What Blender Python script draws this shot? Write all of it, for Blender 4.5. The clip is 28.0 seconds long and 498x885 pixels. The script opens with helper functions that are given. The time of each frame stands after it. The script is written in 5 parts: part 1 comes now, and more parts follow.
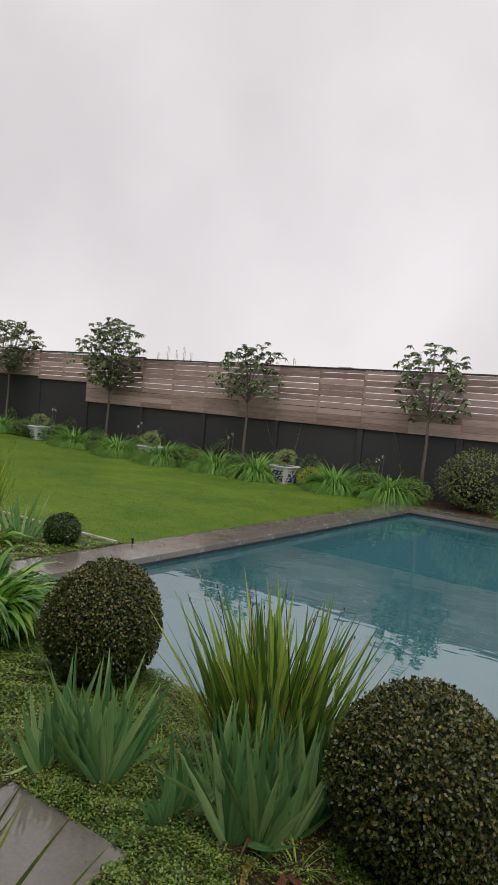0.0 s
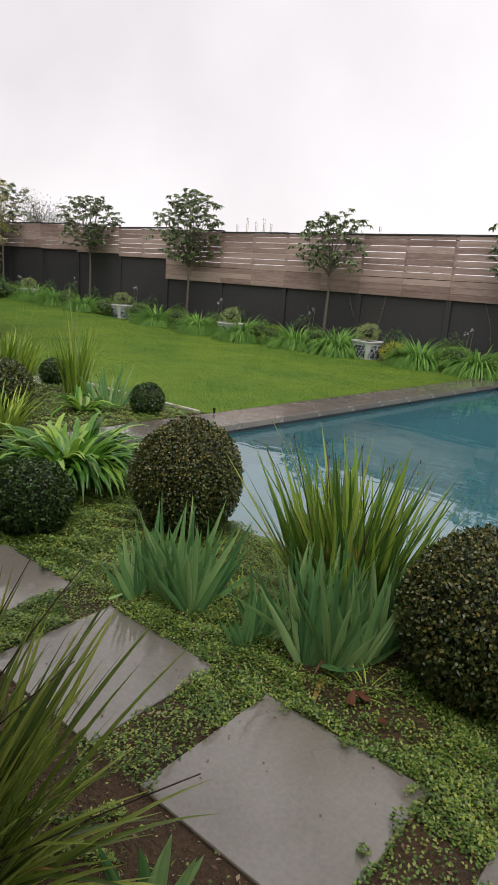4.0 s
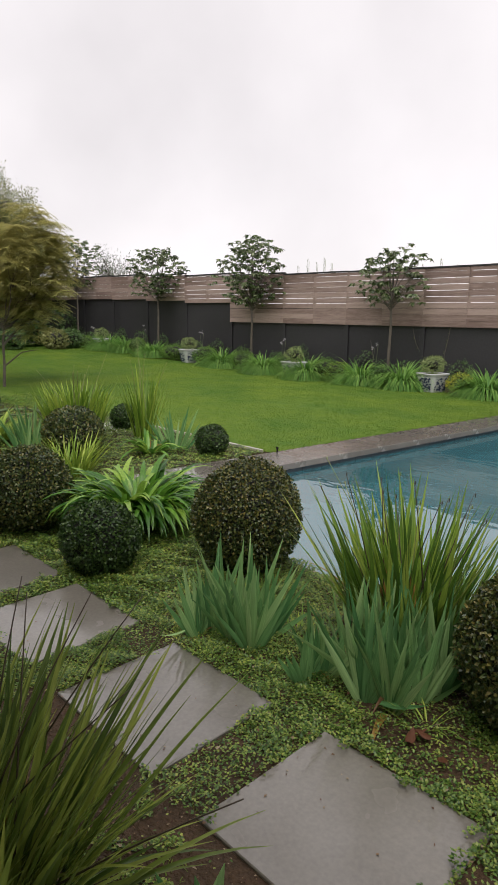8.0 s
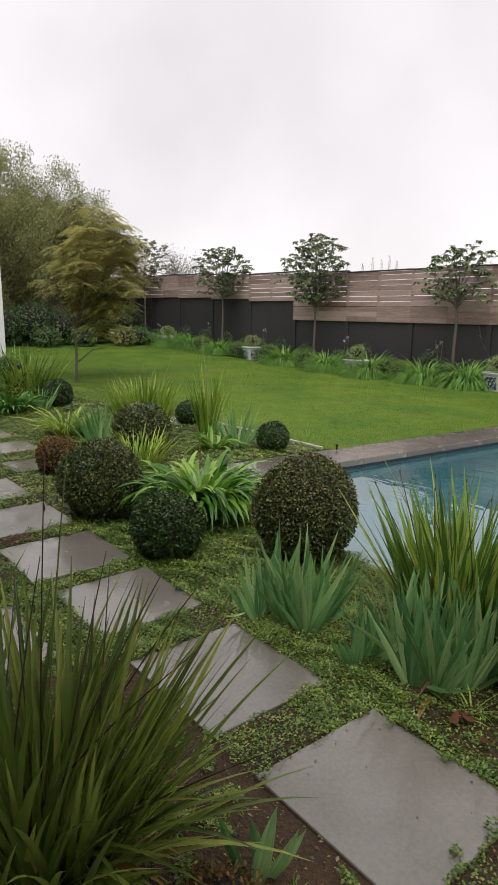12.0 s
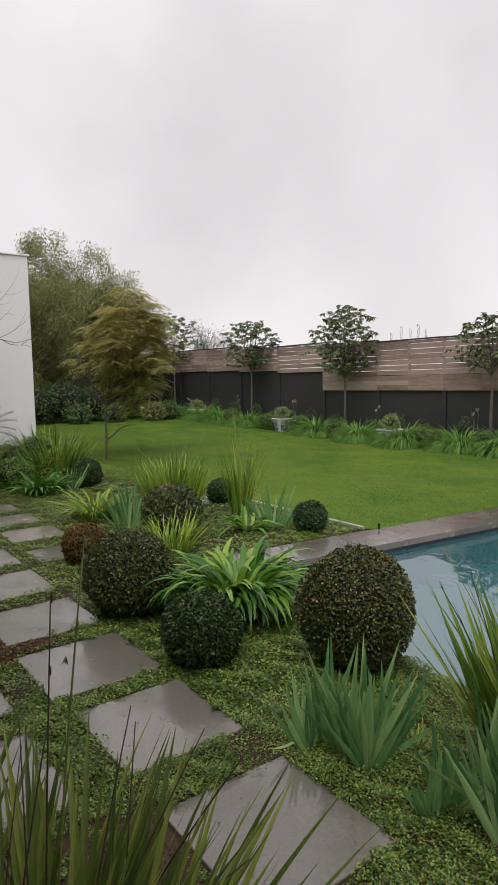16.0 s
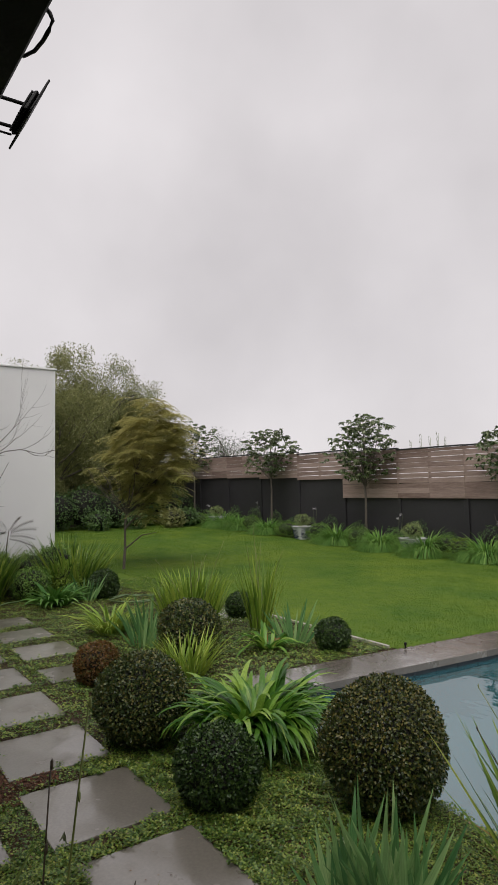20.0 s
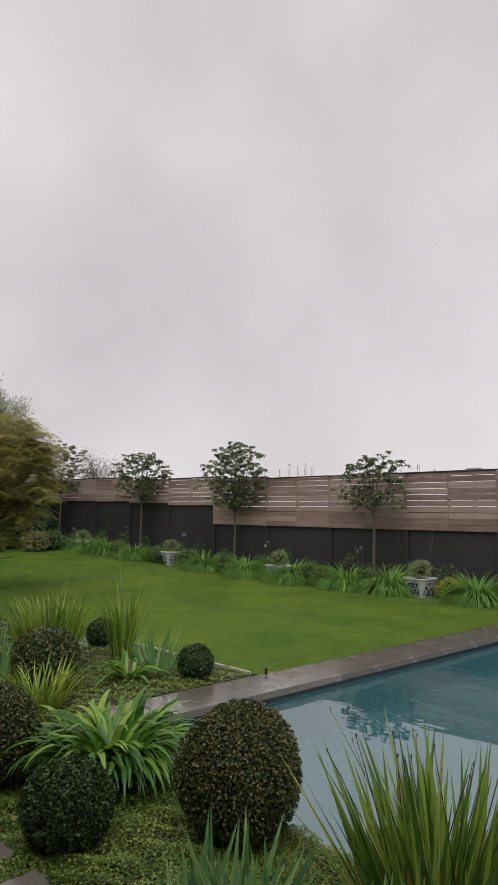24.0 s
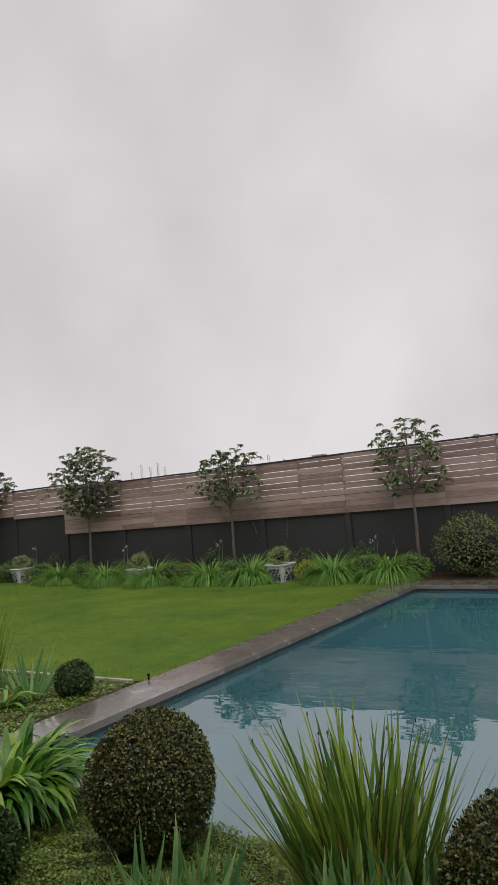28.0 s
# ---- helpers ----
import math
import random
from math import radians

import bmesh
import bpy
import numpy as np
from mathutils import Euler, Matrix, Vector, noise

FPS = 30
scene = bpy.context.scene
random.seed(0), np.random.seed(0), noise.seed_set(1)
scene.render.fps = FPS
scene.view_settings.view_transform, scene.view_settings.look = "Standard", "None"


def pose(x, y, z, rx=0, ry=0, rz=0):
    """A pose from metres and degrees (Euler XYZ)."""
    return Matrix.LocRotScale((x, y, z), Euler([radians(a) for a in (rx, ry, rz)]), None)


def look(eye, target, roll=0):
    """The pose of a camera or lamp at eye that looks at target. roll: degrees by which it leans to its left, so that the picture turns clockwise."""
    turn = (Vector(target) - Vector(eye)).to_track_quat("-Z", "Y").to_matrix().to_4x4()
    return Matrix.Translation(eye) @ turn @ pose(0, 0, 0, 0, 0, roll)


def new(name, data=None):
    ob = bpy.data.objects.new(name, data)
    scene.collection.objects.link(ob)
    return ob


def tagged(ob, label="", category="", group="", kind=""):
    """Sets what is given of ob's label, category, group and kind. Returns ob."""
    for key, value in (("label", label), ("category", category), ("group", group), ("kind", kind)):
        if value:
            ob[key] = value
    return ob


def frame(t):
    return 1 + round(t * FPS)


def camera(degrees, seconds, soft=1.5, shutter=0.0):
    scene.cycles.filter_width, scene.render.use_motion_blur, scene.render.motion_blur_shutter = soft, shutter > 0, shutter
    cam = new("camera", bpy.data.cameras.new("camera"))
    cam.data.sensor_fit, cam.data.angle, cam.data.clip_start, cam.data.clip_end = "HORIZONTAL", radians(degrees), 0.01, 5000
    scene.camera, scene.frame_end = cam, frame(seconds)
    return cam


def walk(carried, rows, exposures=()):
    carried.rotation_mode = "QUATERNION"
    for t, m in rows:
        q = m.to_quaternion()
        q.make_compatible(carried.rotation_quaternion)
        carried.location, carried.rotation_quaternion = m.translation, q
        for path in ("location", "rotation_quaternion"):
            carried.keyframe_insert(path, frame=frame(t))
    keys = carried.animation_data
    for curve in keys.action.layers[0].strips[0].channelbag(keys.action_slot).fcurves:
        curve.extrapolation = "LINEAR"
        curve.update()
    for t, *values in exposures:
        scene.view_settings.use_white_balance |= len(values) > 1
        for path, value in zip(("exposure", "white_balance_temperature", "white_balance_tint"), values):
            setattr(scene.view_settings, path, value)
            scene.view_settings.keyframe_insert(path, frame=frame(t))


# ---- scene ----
cam = camera(42.9, 28.0, soft=1.0)
PATH = [
    (0, (1.254, -1.129, 1.76), (0.175, 0.551, 1.643), 5.0),
    (0.5, (1.295, -1.168, 1.775), (0.134, 0.455, 1.635), 4.4),
    (1, (1.300, -1.188, 1.778), (0.072, 0.381, 1.602), 3.9),
    (1.5, (1.245, -1.165, 1.71), (0.079, 0.427, 1.383), 2.2),
    (2, (1.201, -1.225, 1.687), (0.196, 0.445, 1.239), 7.0),
    (2.5, (1.285, -1.24, 1.66), (0.139, 0.307, 1.118), 4.0),
    (4.5, (1.307, -1.103, 1.614), (0.031, 0.367, 1.154), 3.3),
    (5, (1.319, -1.096, 1.598), (-0.116, 0.251, 1.241), -0.4),
    (5.5, (1.316, -1.101, 1.599), (-0.115, 0.243, 1.219), 0.9),
    (6, (1.306, -1.106, 1.606), (-0.103, 0.249, 1.183), 1.9),
    (6.5, (1.282, -1.095, 1.588), (-0.154, 0.223, 1.139), 1.0),
    (7, (1.287, -1.105, 1.588), (-0.176, 0.202, 1.198), 0.7),
    (7.5, (1.313, -1.107, 1.588), (-0.123, 0.235, 1.218), 0.6),
    (8, (1.421, -1.152, 1.661), (0.014, 0.213, 1.267), 0.7),
    (8.5, (1.443, -1.239, 1.7), (0.097, 0.18, 1.284), 2.7),
    (9, (1.52, -1.275, 1.706), (0.181, 0.109, 1.164), 2.8),
    (9.5, (1.564, -1.247, 1.677), (0.182, 0.055, 1.05), 0.8),
    (10, (1.571, -1.242, 1.657), (0.145, 0.046, 1.101), 1.0),
    (10.5, (1.564, -1.233, 1.656), (0.127, 0.048, 1.116), -0.2),
    (11, (1.565, -1.247, 1.669), (0.077, -0.002, 1.183), -0.3),
    (11.5, (1.59, -1.279, 1.698), (0.067, -0.057, 1.267), 0.4),
    (12, (1.591, -1.296, 1.702), (0.058, -0.077, 1.296), 0.6),
    (12.5, (1.598, -1.306, 1.708), (0.038, -0.108, 1.345), -0.2),
    (13, (1.615, -1.344, 1.721), (0.018, -0.195, 1.361), -0.3),
    (13.5, (1.593, -1.347, 1.721), (-0.059, -0.285, 1.343), -1.4),
    (15.5, (1.243, -1.108, 1.716), (-0.369, 0.059, 1.525), -6.4),
    (16, (1.247, -1.108, 1.774), (-0.366, 0.057, 1.582), -1.1),
    (16.5, (1.256, -1.121, 1.833), (-0.417, -0.03, 1.74), -3.0),
    (17, (1.209, -1.115, 1.878), (-0.579, -0.221, 1.935), -1.6),
    (17.5, (1.216, -1.1, 1.874), (-0.524, -0.125, 2.015), -2.9),
    (18, (1.233, -1.101, 1.849), (-0.479, -0.08, 2.02), -3.4),
    (18.5, (1.236, -1.102, 1.851), (-0.45, -0.04, 2.021), -2.2),
    (19, (1.239, -1.104, 1.834), (-0.467, -0.069, 1.973), -0.8),
    (19.5, (1.213, -1.09, 1.859), (-0.477, -0.028, 1.981), -0.7),
    (20, (1.221, -1.079, 1.858), (-0.429, 0.043, 1.996), -1.1),
    (20.5, (1.233, -1.068, 1.854), (-0.362, 0.131, 1.994), -1.1),
    (21, (1.203, -1.036, 1.828), (-0.351, 0.216, 1.961), -1.3),
    (21.5, (1.229, -1.034, 1.845), (-0.267, 0.285, 1.985), -1.2),
    (22, (1.231, -1.042, 1.832), (-0.241, 0.305, 1.968), -1.3),
    (22.5, (1.213, -1.031, 1.82), (-0.241, 0.338, 1.938), -0.1),
    (24.5, (1.29, -1.094, 1.865), (-0.092, 0.333, 2.098), 0.4),
    (25, (1.324, -1.104, 1.851), (-0.061, 0.321, 2.076), 0.5),
    (25.5, (1.299, -1.123, 1.881), (-0.084, 0.307, 2.088), 0.5),
    (26, (1.328, -1.145, 1.874), (-0.053, 0.289, 2.067), 1.2),
    (26.5, (1.332, -1.267, 1.827), (-0.003, 0.216, 1.956), 1.5),
    (27, (1.256, -1.289, 1.851), (-0.045, 0.225, 1.977), -0.2),
    (27.5, (1.075, -1.225, 1.804), (-0.1, 0.39, 1.897), -1.5),
    (28, (1.031, -1.228, 1.867), (0.032, 0.495, 2.057), -5.3),
]
walk(cam, [(t, look(eye, target, roll)) for t, eye, target, roll in PATH], [(0, 0.1), (1.2, 0.12), (2, 0.32), (5, 0.42), (13.5, 0.42), (16, 0.2), (20, -0.02), (25, -0.1), (28, -0.1)])

# ---- sky and light: a bright overcast morning after rain ----
world = bpy.data.worlds.new("overcast_sky")
scene.world = world
world.use_nodes = True
wn, wl = world.node_tree.nodes, world.node_tree.links
bg = wn["Background"]
sky = wn.new("ShaderNodeTexSky")
sky.sky_type, sky.sun_disc = "NISHITA", False
sky.sun_elevation, sky.sun_rotation = radians(48), radians(150)
sky_gain = wn.new("ShaderNodeMix")
sky_gain.data_type, sky_gain.blend_type = "RGBA", "MIX"
cloud = wn.new("ShaderNodeTexNoise")
cloud.inputs["Scale"].default_value, cloud.inputs["Detail"].default_value = 2.6, 5
cloud.inputs["Roughness"].default_value = 0.45
cloud_ramp = wn.new("ShaderNodeValToRGB")
cloud_ramp.color_ramp.elements[0].position, cloud_ramp.color_ramp.elements[0].color = 0.3, (6.35, 6.02, 6.15, 1)
cloud_ramp.color_ramp.elements[1].position, cloud_ramp.color_ramp.elements[1].color = 0.68, (8.3, 7.9, 8.05, 1)
wl.new(cloud.outputs["Fac"], cloud_ramp.inputs["Fac"])
sky_gain.inputs[0].default_value = 0.97
wl.new(sky.outputs["Color"], sky_gain.inputs[6])
wl.new(cloud_ramp.outputs["Color"], sky_gain.inputs[7])
wl.new(sky_gain.outputs[2], bg.inputs["Color"])
bg.inputs["Strength"].default_value = 0.1
sun = new("sun", bpy.data.lights.new("sun", "SUN"))
sun.data.energy, sun.data.angle, sun.data.color = 1.95, radians(60), (1.0, 0.97, 0.94)
sun.matrix_world = look((4, -5, 12), (0, 0, 0))


# ---- materials ----
def shader(name, base, rough=0.6, metal=0.0, spec=0.5):
    m = bpy.data.materials.new(name)
    m.use_nodes = True
    p = m.node_tree.nodes["Principled BSDF"]
    p.inputs["Base Color"].default_value = (*base, 1)
    p.inputs["Roughness"].default_value, p.inputs["Metallic"].default_value = rough, metal
    p.inputs["Specular IOR Level"].default_value = spec
    return m, m.node_tree.nodes, m.node_tree.links, p


def ramp(nodes, *stops):
    r = nodes.new("ShaderNodeValToRGB").color_ramp
    while len(r.elements) < len(stops):
        r.elements.new(0.5)
    for e, (at, col) in zip(r.elements, stops):
        e.position, e.color = at, (*col, 1)
    return r.id_data.nodes[-1]


def noise_of(nodes, links, scale, detail=4, stretch=None, rough=0.55):
    n = nodes.new("ShaderNodeTexNoise")
    n.inputs["Scale"].default_value, n.inputs["Detail"].default_value = scale, detail
    n.inputs["Roughness"].default_value = rough
    tc = nodes.new("ShaderNodeTexCoord")
    mp = nodes.new("ShaderNodeMapping")
    if stretch:
        mp.inputs["Scale"].default_value = stretch
    links.new(tc.outputs["Object"], mp.inputs["Vector"])
    links.new(mp.outputs["Vector"], n.inputs["Vector"])
    return n


def surface(name, dark, light, scale, rough=(0.5, 0.7), bump=0.2, fine=60, spec=0.5, stretch=None, vary="", metal=0.0, dist=0.01):
    """Two scales of mottling, a rough/gloss variation and a fine relief; vary: a tone of its own for each object or island."""
    m, n, l, p = shader(name, dark, rough[0], metal, spec)
    big, small = noise_of(n, l, scale, 5, stretch), noise_of(n, l, fine, 3, stretch)
    mix = n.new("ShaderNodeMath")
    mix.operation = "MULTIPLY_ADD"
    mix.inputs[1].default_value = 0.45
    l.new(small.outputs["Fac"], mix.inputs[0])
    half = n.new("ShaderNodeMath")
    half.operation = "MULTIPLY"
    half.inputs[1].default_value = 0.55
    l.new(big.outputs["Fac"], half.inputs[0])
    l.new(half.outputs[0], mix.inputs[2])
    value = mix.outputs[0]
    if vary:
        src = n.new("ShaderNodeObjectInfo").outputs["Random"] if vary == "object" else n.new("ShaderNodeNewGeometry").outputs["Random Per Island"]
        shift = n.new("ShaderNodeMath")
        shift.operation = "MULTIPLY_ADD"
        shift.inputs[1].default_value = 0.3
        l.new(src, shift.inputs[0])
        off = n.new("ShaderNodeMath")
        off.operation = "SUBTRACT"
        off.inputs[1].default_value = 0.15
        l.new(value, off.inputs[0])
        l.new(off.outputs[0], shift.inputs[2])
        value = shift.outputs[0]
    r = n.new("ShaderNodeValToRGB")
    r.color_ramp.elements[0].position, r.color_ramp.elements[0].color = 0.3, (*dark, 1)
    r.color_ramp.elements[1].position, r.color_ramp.elements[1].color = 0.7, (*light, 1)
    l.new(value, r.inputs["Fac"])
    l.new(r.outputs["Color"], p.inputs["Base Color"])
    rr = n.new("ShaderNodeMapRange")
    rr.inputs["From Min"].default_value, rr.inputs["From Max"].default_value = 0.3, 0.7
    rr.inputs["To Min"].default_value, rr.inputs["To Max"].default_value = rough
    l.new(big.outputs["Fac"], rr.inputs["Value"])
    l.new(rr.outputs["Result"], p.inputs["Roughness"])
    b = n.new("ShaderNodeBump")
    b.inputs["Strength"].default_value, b.inputs["Distance"].default_value = bump, dist
    l.new(small.outputs["Fac"], b.inputs["Height"])
    l.new(b.outputs["Normal"], p.inputs["Normal"])
    return m


def leafage(name, *cols, rough=0.38, through_light=0.25, spec=0.3, single=False):
    """Leaves: each island takes its own tone; some light shines through."""
    m, n, l, p = shader(name, cols[0], rough, 0, spec)
    tone = n.new("ShaderNodeObjectInfo").outputs["Random"] if single else n.new("ShaderNodeNewGeometry").outputs["Random Per Island"]
    r = n.new("ShaderNodeValToRGB")
    while len(r.color_ramp.elements) < len(cols):
        r.color_ramp.elements.new(0.5)
    for i, (e, c) in enumerate(zip(r.color_ramp.elements, cols)):
        e.position, e.color = i / (len(cols) - 1), (*c, 1)
    l.new(tone, r.inputs["Fac"])
    l.new(r.outputs["Color"], p.inputs["Base Color"])
    t = n.new("ShaderNodeBsdfTranslucent")
    l.new(r.outputs["Color"], t.inputs["Color"])
    mx = n.new("ShaderNodeMixShader")
    mx.inputs["Fac"].default_value = through_light
    l.new(p.outputs[0], mx.inputs[1])
    l.new(t.outputs[0], mx.inputs[2])
    l.new(mx.outputs[0], n["Material Output"].inputs["Surface"])
    return m


M_SOIL = surface("wet_soil", (0.026, 0.016, 0.008), (0.095, 0.057, 0.031), 3, (0.5, 0.85), 0.9, 45, dist=0.03, spec=0.25)
M_LAWN = surface("lawn_turf", (0.066, 0.13, 0.021), (0.118, 0.188, 0.028), 0.55, (0.7, 0.9), 0.3, 22, dist=0.012, spec=0.1)
M_SLAB = surface("wet_concrete_paver", (0.115, 0.102, 0.084), (0.2, 0.181, 0.151), 1.7, (0.25, 0.5), 0.04, 60, 0.5, vary="object", dist=0.004)


def wet_film(m, scale, low, high, ripple):
    """A thin uneven film of rain water over a stone surface."""
    n, l = m.node_tree.nodes, m.node_tree.links
    p = n["Principled BSDF"]
    p.inputs["Coat IOR"].default_value = 1.65
    puddle = noise_of(n, l, scale, 3, (1, 1, 1), 0.5)
    w = n.new("ShaderNodeMapRange")
    w.inputs["From Min"].default_value, w.inputs["From Max"].default_value = 0.34, 0.56
    w.inputs["To Min"].default_value, w.inputs["To Max"].default_value = low, 1.0
    l.new(puddle.outputs["Fac"], w.inputs["Value"])
    l.new(w.outputs["Result"], p.inputs["Coat Weight"])
    g = n.new("ShaderNodeMapRange")
    g.inputs["From Min"].default_value, g.inputs["From Max"].default_value = 0.36, 0.6
    g.inputs["To Min"].default_value, g.inputs["To Max"].default_value = high, 0.015
    l.new(puddle.outputs["Fac"], g.inputs["Value"])
    l.new(g.outputs["Result"], p.inputs["Coat Roughness"])
    wave = noise_of(n, l, 22, 2, (1, 1, 1), 0.5)
    b = n.new("ShaderNodeBump")
    b.inputs["Strength"].default_value, b.inputs["Distance"].default_value = ripple, 0.002
    l.new(wave.outputs["Fac"], b.inputs["Height"])
    l.new(b.outputs["Normal"], p.inputs["Coat Normal"])


wet_film(M_SLAB, 3.0, 0.5, 0.28, 0.45)
M_COPING = surface("wet_coping_stone", (0.105, 0.09, 0.077), (0.18, 0.157, 0.135), 2.5, (0.12, 0.34), 0.08, 80, 0.6, vary="object", dist=0.004)
wet_film(M_COPING, 2.4, 0.4, 0.25, 0.3)
M_BASIN = surface("pool_plaster", (0.055, 0.16, 0.18), (0.075, 0.2, 0.225), 0.8, (0.5, 0.6), 0.05, 30)
M_TILE = surface("waterline_tile", (0.014, 0.022, 0.03), (0.024, 0.034, 0.042), 5, (0.3, 0.5), 0.05, 40, vary="object")
M_WALL_DARK = surface("charcoal_painted_concrete", (0.02, 0.019, 0.021), (0.035, 0.033, 0.036), 1.2, (0.55, 0.75), 0.15, 30)
M_BOARD = surface("weathered_timber_board", (0.178, 0.118, 0.1), (0.38, 0.282, 0.247), 3, (0.5, 0.75), 0.25, 14, stretch=(0.35, 4, 4), vary="object")
M_WHITE = surface("white_plaster", (0.76, 0.76, 0.76), (0.82, 0.82, 0.82), 1.5, (0.6, 0.75), 0.1, 50)
M_BLACK = surface("black_painted_steel", (0.004, 0.004, 0.004), (0.009, 0.0085, 0.008), 3, (0.5, 0.7), 0.05, 60, 0.2)
M_SOFFIT = surface("grey_roof_sheet", (0.3, 0.32, 0.28), (0.4, 0.42, 0.38), 2, (0.4, 0.6), 0.05, 50)
M_FRAME = surface("brown_window_frame", (0.05, 0.035, 0.028), (0.09, 0.06, 0.045), 6, (0.4, 0.6), 0.05, 40)
M_CURTAIN = surface("pale_curtain", (0.62, 0.63, 0.6), (0.72, 0.72, 0.69), 3, (0.8, 0.9), 0.1, 60)
M_HOSE = surface("green_hose", (0.08, 0.13, 0.05), (0.13, 0.19, 0.08), 8, (0.3, 0.5), 0.02, 60)
M_PEBBLE = surface("pale_gravel", (0.4, 0.39, 0.37), (0.6, 0.58, 0.55), 6, (0.4, 0.6), 0.3, 60, vary="island")
M_EDGE = surface("galvanised_edging", (0.3, 0.28, 0.25), (0.45, 0.42, 0.38), 5, (0.35, 0.55), 0.05, 40)
M_GLASS, _gn, _gl, _gp = shader("window_glass", (0.9, 0.95, 0.95), 0.02)
_gp.inputs["Transmission Weight"].default_value = 1.0
_gp.inputs["IOR"].default_value = 1.45
M_BARK = surface("grey_brown_bark", (0.06, 0.05, 0.04), (0.16, 0.135, 0.11), 9, (0.7, 0.9), 0.6, 60, stretch=(1, 1, 0.3))
M_TWIG = surface("dark_bare_bark", (0.035, 0.023, 0.02), (0.095, 0.064, 0.056), 12, (0.6, 0.8), 0.4, 60)
# near-black fill: the shade deep between leaves, put into the colour
M_CORE = surface("inner_shade_black", (0.006, 0.006, 0.004), (0.014, 0.015, 0.008), 12, (0.8, 0.9), 0.6, 50)
M_BROWNWOOD = surface("red_brown_timber", (0.1, 0.04, 0.025), (0.18, 0.08, 0.05), 4, (0.4, 0.6), 0.2, 20, stretch=(4, 0.5, 4))
M_CERAMIC = surface("blue_and_white_glaze", (0.5, 0.5, 0.52), (0.62, 0.62, 0.63), 4, (0.15, 0.3), 0.02, 40)
M_BLUE = surface("cobalt_glaze", (0.03, 0.036, 0.085), (0.06, 0.07, 0.14), 9, (0.15, 0.3), 0.02, 40)
M_BOX = leafage("box_leaf", (0.014, 0.025, 0.007), (0.038, 0.057, 0.014), (0.09, 0.1, 0.024), (0.18, 0.145, 0.037), rough=0.28, through_light=0.1, spec=0.4)
M_BOX_DARK = leafage("dark_box_leaf", (0.012, 0.03, 0.007), (0.032, 0.068, 0.015), (0.075, 0.125, 0.026), rough=0.34, spec=0.35, through_light=0.1)
M_BOX_RED = leafage("coppery_leaf", (0.08, 0.05, 0.018), (0.19, 0.09, 0.03), (0.12, 0.11, 0.032), (0.26, 0.12, 0.045), rough=0.4)
M_COVER = leafage("groundcover_leaf", (0.042, 0.11, 0.022), (0.1, 0.21, 0.04), (0.205, 0.34, 0.066), (0.36, 0.44, 0.105), rough=0.33, through_light=0.2, spec=0.4)
M_IRIS = leafage("iris_leaf", (0.075, 0.195, 0.07), (0.14, 0.29, 0.105), (0.235, 0.4, 0.15), (0.35, 0.5, 0.22), rough=0.24, single=True, spec=0.6)
M_FLAX = leafage("dietes_leaf", (0.05, 0.115, 0.018), (0.11, 0.2, 0.03), (0.2, 0.31, 0.045), (0.33, 0.4, 0.075), rough=0.32, single=True, through_light=0.35, spec=0.4)
M_DRY = leafage("dry_leaf", (0.25, 0.14, 0.03), (0.32, 0.2, 0.05), (0.12, 0.06, 0.03), rough=0.5, single=True)
M_LILY = leafage("daylily_leaf", (0.035, 0.12, 0.014), (0.08, 0.205, 0.026), (0.165, 0.33, 0.042), (0.32, 0.46, 0.08), rough=0.3, single=True, through_light=0.32, spec=0.45)
M_AGA = leafage("agapanthus_leaf", (0.08, 0.195, 0.04), (0.18, 0.36, 0.075), (0.34, 0.52, 0.13), rough=0.45, spec=0.25, through_light=0.38)
M_LIME = leafage("lime_leaf", (0.133, 0.228, 0.033), (0.199, 0.304, 0.048), (0.285, 0.370, 0.062), rough=0.6, spec=0.15)
M_SHRUB = leafage("shrub_leaf", (0.056, 0.102, 0.037), (0.094, 0.168, 0.056), (0.150, 0.224, 0.075), rough=0.4)
M_TREE = leafage("tree_leaf", (0.036, 0.06, 0.023), (0.08, 0.118, 0.046), (0.17, 0.215, 0.1), (0.3, 0.335, 0.19), rough=0.25, spec=0.5)
M_POTLEAF = leafage("pale_potted_leaf", (0.150, 0.213, 0.075), (0.250, 0.325, 0.112), (0.375, 0.425, 0.175), rough=0.45)
M_MULCH = leafage("red_bark_chip", (0.04, 0.016, 0.009), (0.09, 0.035, 0.018), (0.16, 0.075, 0.038), rough=0.5, spec=0.2, through_light=0.03)
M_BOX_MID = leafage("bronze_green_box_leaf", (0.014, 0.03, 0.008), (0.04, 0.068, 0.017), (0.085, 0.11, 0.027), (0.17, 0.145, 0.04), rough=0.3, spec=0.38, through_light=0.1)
M_FEATHER = leafage("feathery_leaf", (0.33, 0.315, 0.11), (0.45, 0.42, 0.155), (0.56, 0.51, 0.2), rough=0.55, through_light=0.45, spec=0.2)
M_WILLOW = leafage("willow_leaf", (0.146, 0.165, 0.061), (0.243, 0.255, 0.097), (0.352, 0.352, 0.146), rough=0.5, through_light=0.3)
M_WILLOW2 = leafage("grey_far_leaf", (0.07, 0.095, 0.06), (0.12, 0.15, 0.095), (0.18, 0.21, 0.14), rough=0.6)
M_GRASS = leafage("grass_blade", (0.086, 0.165, 0.026), (0.106, 0.19, 0.029), (0.135, 0.22, 0.034), rough=0.65, through_light=0.3, spec=0.1)


